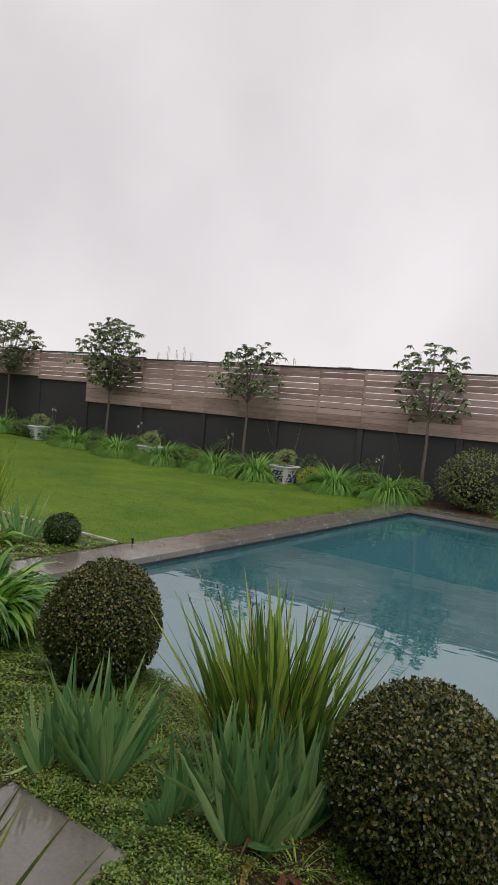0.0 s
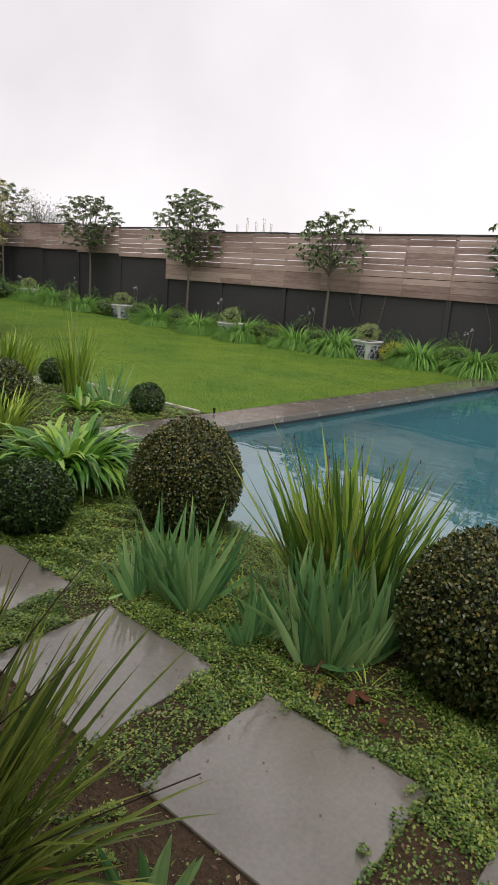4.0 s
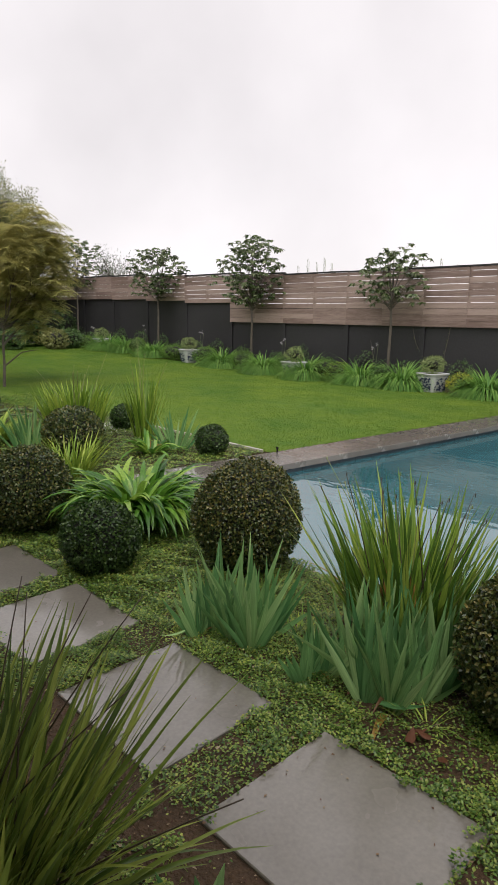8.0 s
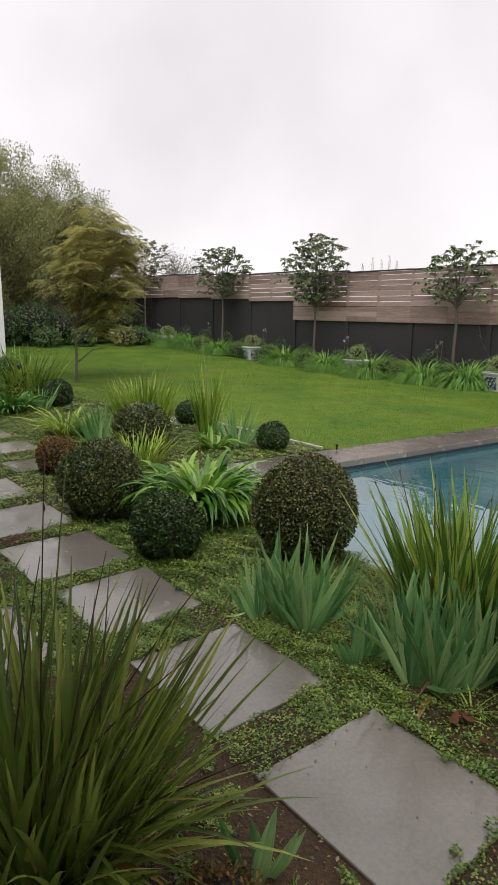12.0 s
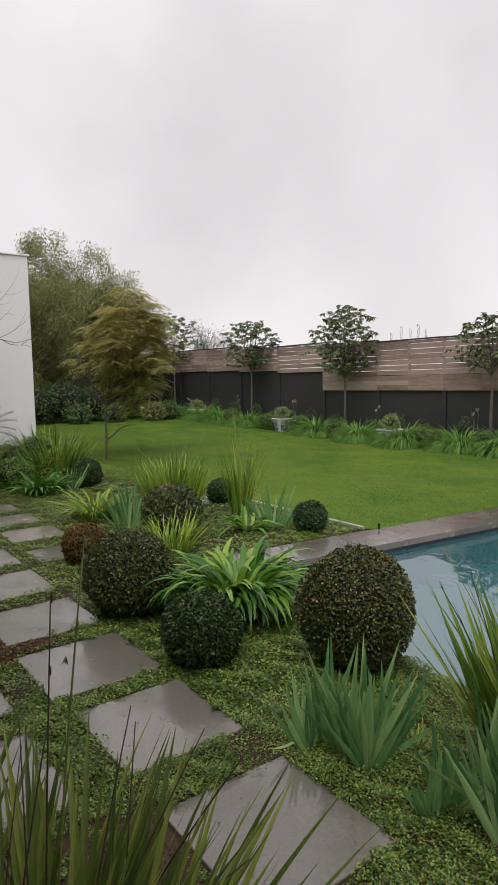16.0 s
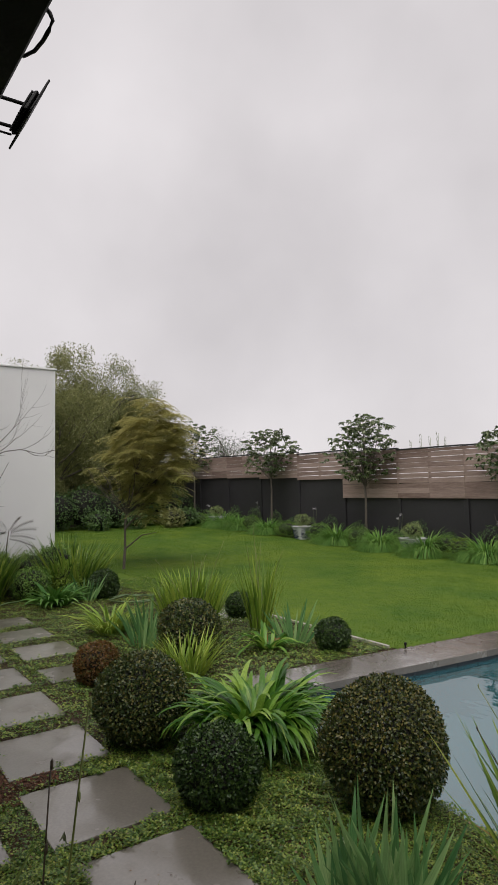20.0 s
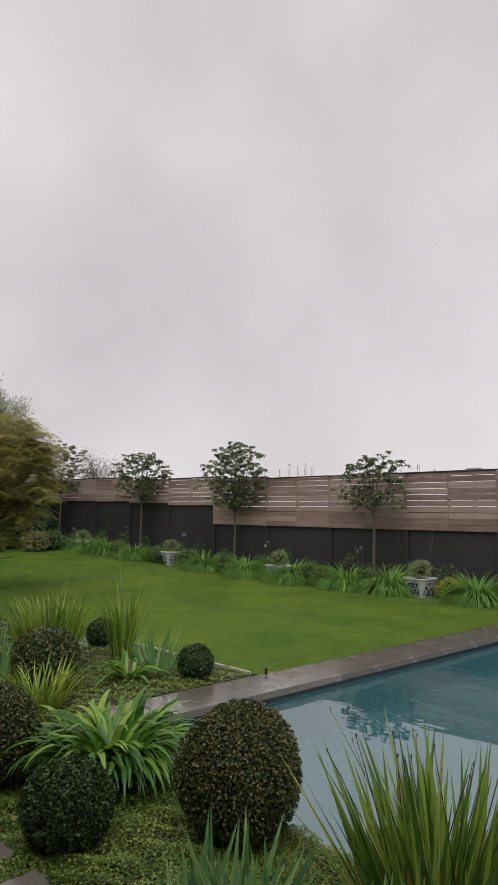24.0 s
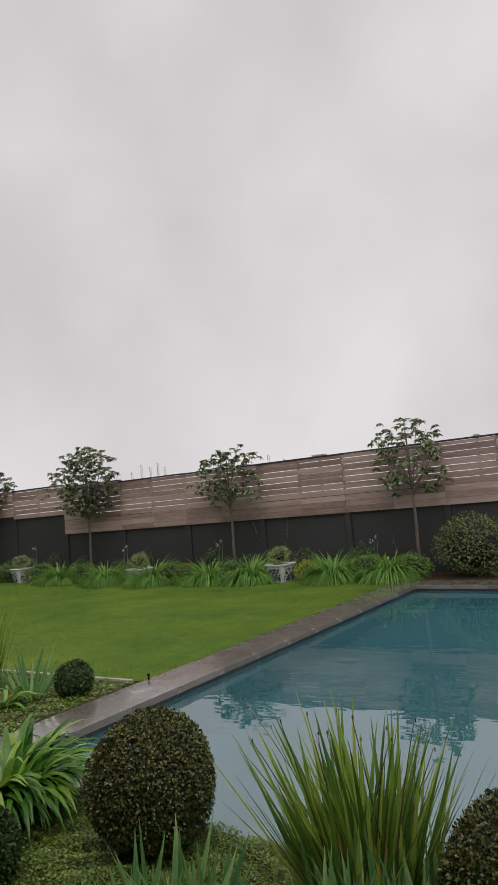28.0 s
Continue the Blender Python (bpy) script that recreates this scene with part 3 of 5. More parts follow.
# ---- plants: builders ----
def inside_slab(x, y, grow=0.0):
    hit = np.zeros(len(x), bool)
    for x0, x1, y0, y1 in SLABS:
        hit |= (x > x0 - grow) & (x < x1 + grow) & (y > y0 - grow) & (y < y1 + grow)
    return hit


def pool_uv(x, y):
    dx, dy = x - PC[0], y - PC[1]
    return dx * UX + dy * UY, dx * VX + dy * VY


def gz_np(x):
    t = np.clip((-x - 9) / 13, 0, 1)
    return 0.32 * t * t * (3 - 2 * t)


def sphere_points(n):
    z = rng.uniform(-1, 1, n)
    a = rng.uniform(0, 2 * math.pi, n)
    s = np.sqrt(1 - z * z)
    return np.stack([s * np.cos(a), s * np.sin(a), z], 1)


def lumpy(P, amount, seed):
    """A smooth uneven factor over directions P."""
    a = seed * 1.7
    return 1 + amount * (np.sin(P[:, 0] * 3.1 + a) * np.cos(P[:, 1] * 2.7 - a) + 0.6 * np.sin(P[:, 2] * 4.3 + 2 * a + P[:, 0] * 2)) / 1.6


def topiary(name, x, y, r, label, material, leaf=0.026, n=None, squash=0.97, sink=0.85, cat="shrub", group=""):
    """A clipped ball: near-black core as painted inner shade, and a skin of small folded leaves."""
    root = tagged(new(name), label, cat, group)
    root.location = (x, y, gz(x))
    cz = sink * r
    seed = x * 3 + y
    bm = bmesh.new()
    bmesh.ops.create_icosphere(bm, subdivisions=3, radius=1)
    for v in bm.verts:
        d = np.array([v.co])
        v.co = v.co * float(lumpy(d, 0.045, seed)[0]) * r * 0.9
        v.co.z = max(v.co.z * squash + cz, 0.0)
    part("shade_core", from_bm("shade_core", bm, M_CORE), root)
    n = n or int(9000 * (r / 0.3) ** 2 * (0.026 / leaf) ** 2)
    D = sphere_points(n)
    f = lumpy(D, 0.045, seed) * r * rng.uniform(0.88, 1.03, n)
    P = D * f[:, None]
    P[:, 2] = P[:, 2] * squash + cz
    keep = P[:, 2] > 0.012
    P, D = P[keep], D[keep]
    W = D * 0.42 + rng.normal(size=P.shape) * 0.6
    k = len(P)
    # low and downward-facing leaves of M_BOX balls take the greener M_BOX_MID
    low_leaf = D[:, 2] + rng.normal(0, 0.3, k) < 0.15
    for sel, m_, nm in ((~low_leaf, material, "foliage"), (low_leaf, M_BOX_MID if material is M_BOX else material, "lower_foliage")):
        q = int(sel.sum())
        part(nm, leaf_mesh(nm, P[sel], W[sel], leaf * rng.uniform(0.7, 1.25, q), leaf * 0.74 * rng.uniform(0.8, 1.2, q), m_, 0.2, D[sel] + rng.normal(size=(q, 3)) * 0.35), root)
    return root


def blade_mesh(name, L, W, bend, material, tip=1.6, seg=8, twist=0.0, fold=0.18):
    """A strap leaf that rises from the origin along z and bends towards +x; folded along its midrib."""
    V, F = [], []
    x = z = 0.0
    for i in range(seg + 1):
        t = i / seg
        a = bend * t ** 1.5
        if i:
            x += math.sin(a) * L / seg
            z += math.cos(a) * L / seg
        w = W * 0.5 * min(1, 0.55 + 1.4 * t) * (1 - t ** tip) + 0.0006
        tw = twist * t
        cy, cx = math.cos(tw), math.sin(tw)
        nx, nz = math.cos(a), -math.sin(a)
        V += [(x - fold * w * nx + cx * w * nx, -w * cy, z - fold * w * nz), (x + fold * w * nx, 0, z + fold * w * nz), (x - fold * w * nx - cx * w * nx, w * cy, z - fold * w * nz)]
        if i:
            o = (i - 1) * 3
            F += [(o, o + 1, o + 4, o + 3), (o + 1, o + 2, o + 5, o + 4)]
    return mesh_of(name, V, F, material, True)


prnd = random.Random(11)


def strap_plant(name, x, y, label, material, n, L, W, bends, spread, lean, cat="plant", leaf="leaf", dry=0.0, fan=None, variants=7, z=None, tip=1.6, aim=None, group=""):
    """A clump of strap leaves, each one an object; spread: radius of the crown at the base; lean: tilt range in degrees; fan: leaves in one plane at that angle."""
    root = tagged(new(name), label, cat, group)
    root.location = (x, y, gz(x) if z is None else z)
    pool_m = [blade_mesh(leaf, L * prnd.uniform(0.6, 1.08), W * prnd.uniform(0.8, 1.15), radians(prnd.uniform(*bends)), material, tip, twist=prnd.uniform(-0.5, 0.5)) for _ in range(variants)]
    dry_m = [blade_mesh(leaf, L * prnd.uniform(0.4, 0.7), W * 0.9, radians(prnd.uniform(30, 100)), M_DRY, tip) for _ in range(2)] if dry else []
    for k in range(n):
        q = (k + prnd.random()) / n
        if fan is not None:
            w_ = 2 * q - 1
            a = fan + (180 if w_ < 0 else 0) + prnd.uniform(-16, 16)
            tilt = abs(w_) * lean[1] * prnd.uniform(0.6, 1.25) + prnd.uniform(-5, 7)
            off = spread * w_
            bx_, by_ = off * math.cos(radians(fan)) + prnd.uniform(-0.03, 0.03), off * math.sin(radians(fan)) + prnd.uniform(-0.04, 0.04)
        else:
            a = prnd.uniform(0, 360) if aim is None else prnd.gauss(*aim)
            rr = spread * math.sqrt(prnd.random())
            tilt = lean[0] + (lean[1] - lean[0]) * (0.5 * rr / max(spread, 1e-6) + 0.5 * prnd.random())
            b = radians(a + prnd.uniform(-50, 50))
            bx_, by_ = rr * math.cos(b), rr * math.sin(b)
        me = prnd.choice(dry_m) if dry and prnd.random() < dry else prnd.choice(pool_m)
        turn = prnd.uniform(65, 115) if fan is not None else 0
        part(leaf, me, root, m=pose(bx_, by_, -0.01, 0, 0, a) @ pose(0, 0, 0, 0, tilt, 0) @ pose(0, 0, 0, 0, 0, turn) @ Matrix.Scale(prnd.uniform(0.8, 1.15), 4))
    return root


def stalk(root, x, y, h, lean, a, material, buds=0, name="flower_stalk", r=0.0035):
    """A thin flower stalk with a few dry seed pods."""
    pts, P = [], []
    for i in range(9):
        t = i / 8
        d = h * math.sin(radians(lean)) * t ** 1.3
        pts.append((x + d * math.cos(radians(a)), y + d * math.sin(radians(a)), h * math.cos(radians(lean)) * t))
    V, F = tube(pts, [r * (1.1 - 0.7 * i / 8) for i in range(9)], 5)
    st = part(name, mesh_of(name, V, F, material, True), root)
    for b in range(buds):
        p = Vector(pts[8 - b])
        bm = bmesh.new()
        bmesh.ops.create_icosphere(bm, subdivisions=1, radius=1)
        bmesh.ops.scale(bm, vec=(0.0032, 0.0032, 0.013), verts=bm.verts)
        part("bud", from_bm("bud", bm, material, True), st, m=Matrix.Translation(p + Vector((0.006, 0, -0.004))))


def ribbons(name, n, L, W, spread, bend, material, lean=(5, 60), seg=5):
    """A mound of strap leaves as one mesh, for far plants."""
    V, F = [], []
    for k in range(n):
        a, rr = prnd.uniform(0, 2 * math.pi), spread * math.sqrt(prnd.random())
        l, w = L * prnd.uniform(0.6, 1.1), W * prnd.uniform(0.7, 1.2)
        el = radians(prnd.uniform(*lean))
        bd = radians(bend * prnd.uniform(0.6, 1.3))
        d = z = 0.0
        ca, sa = math.cos(a), math.sin(a)
        o = len(V)
        for i in range(seg + 1):
            t = i / seg
            ang = el + bd * t
            if i:
                d += math.sin(ang) * l / seg
                z += math.cos(ang) * l / seg
            ww = w * 0.5 * (1 - t ** 2) + 0.001
            cx, cy = (rr + d) * ca, (rr + d) * sa
            V += [(cx - sa * ww, cy + ca * ww, max(z, 0.005)), (cx + sa * ww, cy - ca * ww, max(z, 0.005))]
        for i in range(seg):
            F.append((o + 2 * i, o + 2 * i + 1, o + 2 * i + 3, o + 2 * i + 2))
    return quick(name, V, F, material)


def bush_mesh(name, rx, ry, h, n, leaf, material, seed=0.0, shape=0.16):
    """A loose rounded shrub from its base, with an uneven outline."""
    D = sphere_points(n)
    f = lumpy(D, shape, seed) * rng.uniform(0.55, 1.03, n) ** 0.6
    P = D * f[:, None] * (rx, ry, h / 2) + (0, 0, h / 2)
    P[:, 2] = np.maximum(P[:, 2], 0.01)
    return leaf_mesh(name, P, D * 0.5 + rng.normal(size=P.shape) * 0.65, leaf * rng.uniform(0.7, 1.3, n), leaf * 0.58 * rng.uniform(0.8, 1.2, n), material, 0.2, D + (0, 0, 0.3) + rng.normal(size=P.shape) * 0.4)


def shrub(name, x, y, rx, ry, h, n, leaf, material, label, seed=0.0, z=None, group="", core=0.7):
    root = tagged(new(name), label, "shrub", group)
    root.location = (x, y, gz(x) if z is None else z)
    # solid near-black body painted as the shade inside the shrub
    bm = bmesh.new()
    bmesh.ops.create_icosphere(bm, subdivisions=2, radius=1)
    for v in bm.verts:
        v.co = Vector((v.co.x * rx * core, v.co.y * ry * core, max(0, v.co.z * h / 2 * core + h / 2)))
    part("shade_core", from_bm("shade_core", bm, M_CORE), root)
    part("foliage", bush_mesh("foliage", rx, ry, h, n, leaf, material, seed), root)
    return root


def branching(rnd, start, way, length, r, levels, spread, kids, droop=0.0, ends=None, sides=6, taper=0.6):
    """Limbs that fork again and again; gives tube pieces and gathers the tips in ends."""
    pts, p, d = [Vector(start)], Vector(start), Vector(way).normalized()
    steps = 5
    for i in range(steps):
        d = (d + Vector((rnd.gauss(0, 0.13), rnd.gauss(0, 0.13), rnd.gauss(0, 0.1) - droop))).normalized()
        p = p + d * length / steps
        pts.append(p)
    end_r = r * (taper if levels else 0.4)
    out = [tube(pts, [r + (end_r - r) * i / steps for i in range(steps + 1)], sides)]
    if not levels:
        if ends is not None:
            ends.append((p, d))
        return out
    for k in range(kids):
        t = rnd.uniform(0.35, 1.0) if k else 1.0
        q = pts[min(steps, max(1, round(t * steps)))]
        a = d.orthogonal().normalized()
        a.rotate(Matrix.Rotation(rnd.uniform(0, 2 * math.pi), 3, d))
        nd = (d + a * math.tan(radians(spread * rnd.uniform(0.6, 1.2)))).normalized()
        out += branching(rnd, q, nd, length * rnd.uniform(0.6, 0.85), end_r * rnd.uniform(0.75, 1.0), levels - 1, spread, kids, droop, ends, max(3, sides - 1), taper)
    return out


# ---- planting bed by the paving ----
topiary("topiary_ball", -1.5, 1.68, 0.36, "clipped bronze-green box ball at the pool's edge", M_BOX, 0.02, squash=1.03, sink=0.95, group="topiary balls")
topiary("topiary_ball", 0.605, 1.393, 0.375, "large clipped bronze-green box ball by the slabs", M_BOX, 0.02, group="topiary balls")
topiary("topiary_ball", -2.1, 0.915, 0.25, "small dark green clipped box ball beside a slab", M_BOX_DARK, 0.022, group="topiary balls")
topiary("topiary_ball", -3.2, 0.93, 0.34, "clipped green box ball beside the slab path", M_BOX_MID, 0.022, sink=0.92, group="topiary balls")
topiary("topiary_ball", -5.1, 2.37, 0.34, "clipped olive box ball among grassy clumps", M_BOX_MID, 0.03, group="topiary balls")
topiary("topiary_ball", -4.3, 3.77, 0.195, "small dark clipped ball at the lawn's edge", M_BOX_DARK, 0.026, group="topiary balls")
topiary("topiary_ball", -6.5, 3.95, 0.19, "small dark ball beside pale gravel", M_BOX_DARK, 0.03, group="topiary balls")
topiary("topiary_ball", -4.8, 1.19, 0.21, "coppery red-leaved low rounded shrub", M_BOX_RED, 0.028, group="topiary balls")
topiary("topiary_ball", -4.47, -0.32, 0.29, "bronze-green clipped ball on the house side of the path", M_BOX_MID, 0.028, group="topiary balls")
topiary("topiary_ball", -9.3, 3.0, 0.26, "dark green clipped ball near the lawn", M_BOX_DARK, 0.035, group="topiary balls")
topiary("topiary_ball", -10.2, 2.75, 0.4, "lime green clipped dome by the house", M_LIME, 0.035, sink=0.5, group="topiary balls")
topiary("topiary_ball", -7.1, 3.4, 0.24, "olive clipped ball behind grassy leaves", M_BOX, 0.035, group="topiary balls")

IRIS = "broad grey-green sword-leaved iris clump"


def iris_clump(x, y, fans, L, r, label=IRIS, W=0.045):
    """Several flat fans of sword leaves growing side by side."""
    root = tagged(new("iris"), label, "plant", "irises")
    root.location = (x, y, gz(x))
    blades = [blade_mesh("leaf", L * prnd.uniform(0.6, 1.08), W * prnd.uniform(0.85, 1.15), radians(prnd.uniform(1, 16)), M_IRIS, 1.7, twist=prnd.uniform(-0.3, 0.3)) for _ in range(8)]
    low_leaf = blade_mesh("leaf", L * 0.5, W * 0.8, radians(80), M_DRY, 2.0)
    for q in range(fans):
        ang = q * 2.4
        fx, fy = r * math.sqrt((q + 0.3) / fans) * math.cos(ang), r * math.sqrt((q + 0.3) / fans) * math.sin(ang)
        f = prnd.uniform(-10, 80)
        out = pose(fx, fy, -0.01, 0, 0, f) @ pose(0, 0, 0, prnd.uniform(-9, 9) - 40 * fy, fx * 70 + prnd.uniform(-6, 6), 0)
        for k in range(9):
            w_ = (k - 4) / 4 + prnd.uniform(-0.12, 0.12)
            tilt = w_ * prnd.uniform(22, 44)
            part("leaf", prnd.choice(blades), root, m=out @ pose(0.03 * w_, prnd.uniform(-0.012, 0.012), 0, 0, tilt, 0) @ pose(0, 0, 0, 0, 0, (90 if w_ > 0 else -90) + prnd.uniform(-22, 22)) @ Matrix.Scale(1.12 - 0.3 * abs(w_) + prnd.uniform(-0.1, 0.05), 4))
        if q % 2:
            part("leaf", low_leaf, root, m=out @ pose(0, 0, 0, 0, 0, prnd.uniform(0, 360)) @ pose(0, 0, 0, 0, 50, 0))


iris_clump(-0.98, 0.9, 3, 0.44, 0.1)
iris_clump(-0.8, 1.0, 6, 0.54, 0.16)
iris_clump(-0.3, 0.97, 3, 0.38, 0.09)
iris_clump(-0.03, 1.07, 7, 0.58, 0.17)
iris_clump(0.14, 1.24, 5, 0.58, 0.14)
strap_plant("iris", 0.32, -0.25, "small grey-green iris seedling in bare soil", M_IRIS, 6, 0.27, 0.048, (2, 15), 0.03, (4, 36), fan=30, tip=2.6, group="irises")
c = strap_plant("dietes", -0.15, 1.53, "tall green clump of dietes leaves with dry centre and dark stalks", M_FLAX, 330, 0.78, 0.032, (2, 24), 0.23, (1, 31), dry=0.05, tip=2.0, variants=12, group="dietes clumps")
for k in range(26):
    a = prnd.uniform(0, 360)
    part("leaf", blade_mesh("leaf", prnd.uniform(0.32, 0.5), 0.026, radians(prnd.uniform(2, 15)), M_DRY, 2.6), c, m=pose(0.1 * math.cos(a) + 0.02, -0.14 + 0.05 * math.sin(a), 0, 0, 0, a) @ pose(0, 0, 0, 0, prnd.uniform(2, 16), 0))
for k in range(15):
    stalk(c, prnd.uniform(-0.17, 0.17), prnd.uniform(-0.15, 0.15), prnd.uniform(0.78, 1.02), prnd.uniform(3, 27), prnd.uniform(0, 360), M_STALK_DARK if k % 3 else M_FLAX_STALK, 1, r=0.0045)
c = strap_plant("dietes", -0.14, -0.76, "big dark clump of long arching dietes leaves", M_FLAX_DARK, 420, 0.87, 0.028, (3, 28), 0.27, (2, 37), dry=0.06, tip=2.4, group="dietes clumps")
low_m = [blade_mesh("leaf", prnd.uniform(0.5, 0.72), 0.024, radians(prnd.uniform(10, 40)), M_FLAX_DARK, 2.4) for _ in range(4)]
for k in range(45):
    part("leaf", prnd.choice(low_m), c, m=pose(prnd.uniform(0, 0.2), prnd.uniform(-0.1, 0.2), 0, 0, 0, prnd.uniform(-25, 80)) @ pose(0, 0, 0, 0, prnd.uniform(40, 62), 0))
for k, (a, l, h) in enumerate(((110, 16, 0.95), (80, 26, 0.98), (55, 30, 1.0), (40, 38, 0.95), (140, 20, 0.9), (165, 28, 0.9), (30, 48, 1.0), (95, 10, 0.95), (150, 35, 0.85))):
    stalk(c, prnd.uniform(-0.18, 0.14), prnd.uniform(-0.1, 0.18), h, l, a, M_STALK_DARK, 0, r=0.0042)
stalk(c, -0.12, 0.08, 1.5, 12, 5, M_FLAX_STALK, 2, r=0.0042)
stalk(c, -0.1, 0.06, 1.36, 9, 0, M_STALK_DARK, 2, r=0.0035)
part("flower", leaf_mesh("flower", np.zeros((4, 3)) + (0.1, 0.09, 1.2), sphere_points(4) * (0.35, 0.35, 0.5) - (0, 0, 0.8), 0.022, 0.008, M_STALK_GREEN, 0.2), c, "wilted pale flower")
c = strap_plant("dietes", -0.85, -0.85, "dark dietes clump with upright pale flower stalks", M_FLAX_DARK, 50, 0.66, 0.022, (4, 30), 0.16, (3, 32), dry=0.05, tip=2.4, group="dietes clumps")
for a, l, h in ((60, 5, 1.0), (140, 8, 0.85)):
    stalk(c, prnd.uniform(-0.12, 0.12), prnd.uniform(-0.1, 0.12), h, l, a, M_FLAX_STALK, 1, r=0.005)
strap_plant("daylily", -2.75, 1.62, "lush bright green daylily with arching strap leaves", M_LILY, 400, 0.76, 0.056, (48, 135), 0.27, (1, 25), tip=2.4, dry=0.015, group="daylilies")
strap_plant("grassy_clump", -4.5, 2.0, "lime green grassy clump of narrow leaves", M_LIME1, 150, 0.5, 0.018, (8, 40), 0.2, (4, 42), tip=2.4, group="dietes clumps")
strap_plant("daylily", -6.7, 2.08, "yellow-green arching daylily clump", M_LIME1, 120, 0.64, 0.038, (40, 110), 0.16, (4, 50), tip=2.2, group="daylilies")
strap_plant("iris", -6.1, 2.35, IRIS, M_IRIS, 26, 0.56, 0.036, (2, 25), 0.16, (2, 35), fan=60, tip=3, group="irises")
strap_plant("iris", -5.75, 2.1, IRIS, M_IRIS, 22, 0.52, 0.036, (2, 25), 0.14, (2, 35), fan=20, tip=3, group="irises")
for x, y in ((-6.15, 3.0),):
    strap_plant("dietes", x, y, "tall narrow-leaved yellow-green dietes clump", M_FLAX_PALE, 190, 0.74, 0.044, (4, 28), 0.24, (1, 22), tip=2.4, group="dietes clumps")
c = strap_plant("dietes", -5.85, 2.8, "tall narrow-leaved dietes clump with flower stalks", M_FLAX_PALE, 220, 0.72, 0.044, (4, 30), 0.28, (1, 24), tip=2.4, group="dietes clumps")
for k in range(7):
    stalk(c, prnd.uniform(-0.2, 0.2), prnd.uniform(-0.2, 0.2), prnd.uniform(0.95, 1.3), prnd.uniform(5, 35), prnd.uniform(0, 360), M_FLAX_STALK, 4, r=0.007)
c = strap_plant("dietes", -5.65, 3.72, "upright narrow-leaved dietes clump with tall flower stalks", M_FLAX_PALE, 75, 0.86, 0.042, (3, 18), 0.13, (1, 17), tip=2.4, group="dietes clumps")
for k in range(5):
    stalk(c, prnd.uniform(-0.1, 0.1), prnd.uniform(-0.1, 0.1), prnd.uniform(1.05, 1.4), prnd.uniform(3, 28), prnd.uniform(0, 360), M_FLAX_STALK, 4, r=0.007)
strap_plant("daylily", -4.85, 3.25, "small green strap-leaved clump with yellowing leaves", M_LILY, 36, 0.52, 0.055, (30, 90), 0.09, (8, 58), dry=0.12, tip=2.2, group="daylilies")
strap_plant("iris", -4.8, 3.6, IRIS, M_IRIS, 22, 0.52, 0.036, (2, 25), 0.12, (4, 42), fan=50, tip=3, group="irises")
for x, y, n in ((-1.05, 1.25, 26), (-0.62, 1.22, 22), (0.25, 1.0, 14)):
    strap_plant("grass_tuft", x, y, "low tuft of thin green grass leaves", M_LIME1, n, 0.2, 0.008, (20, 90), 0.06, (10, 65), tip=2, group="grass tufts")
for x, y, n in ((0.05, -0.12, 30), (0.14, -0.2, 22), (0.28, -0.14, 18), (0.45, -0.22, 24), (0.02, -0.3, 26), (0.6, -0.12, 16), (-0.12, 0.05, 24), (-0.14, 0.2, 26), (0.2, -0.42, 22)):
    strap_plant("grass_tuft", x, y, "small tuft of fine weedy grass on bare soil", M_FLAX_PALE, n, 0.05, 0.003, (20, 100), 0.05, (10, 70), tip=2, variants=4, group="soil tufts")
shrub("dry_shrub", 0.43, -0.42, 0.2, 0.13, 0.13, 1500, 0.019, M_BOX_RED, "low coppery brown dying shrub on bare soil", 2.0)


def fallen_leaf(x, y, z, turn, length, width, material, label):
    """One broad leaf lying on the ground, its tip a little raised."""
    ob = tagged(new("fallen_leaf", blade_mesh("fallen_leaf", length, width, radians(22), material, 1.9)), label, "leaf", "fallen leaves")
    ob.matrix_basis = pose(x, y, z, 0, 0, turn) @ pose(0, 0, 0, 0, 84, 0) @ pose(0, 0, 0, 0, 0, 180)


fallen_leaf(0.08, 0.95, 0.055, 14, 0.21, 0.055, M_IRIS, "broad grey-green leaf lying on the groundcover")
fallen_leaf(-0.97, 0.72, 0.06, -80, 0.2, 0.026, M_IRIS, "bent iris leaf lying towards the slab")
for x, y, a, l in ((0.256, 0.9, 40, 0.07), (0.33, 0.93, 200, 0.06), (0.287, 0.84, 110, 0.08), (0.42, 0.86, 300, 0.055)):
    fallen_leaf(x, y, 0.03, a, l, 0.045, M_MULCH, "fallen red-brown leaf on wet ground")

# border under the house wall
strap_plant("dietes", -10.2, 1.2, "tall green dietes clump against the house", M_FLAX, 330, 1.05, 0.036, (6, 30), 0.36, (2, 30), tip=2.4, group="dietes clumps")
strap_plant("dietes", -10.35, 2.8, "tall green reedy clump at the house corner", M_FLAX, 340, 1.05, 0.04, (6, 34), 0.42, (2, 36), tip=2.4, group="dietes clumps")
strap_plant("daylily", -9.2, 2.15, "dark green clump of broad arching leaves", M_LILY_DARK, 105, 0.58, 0.085, (30, 100), 0.22, (4, 56), tip=2.0, group="daylilies")
strap_plant("iris", -9.2, 2.65, IRIS, M_IRIS, 18, 0.5, 0.04, (2, 25), 0.14, (2, 36), fan=50, tip=3, group="irises")
c = strap_plant("pink_lily", -5.15, -0.85, "leafy clump with pale pink flowers beside the path", M_LILY_DARK, 210, 1.08, 0.042, (12, 60), 0.28, (4, 44), tip=2.2)
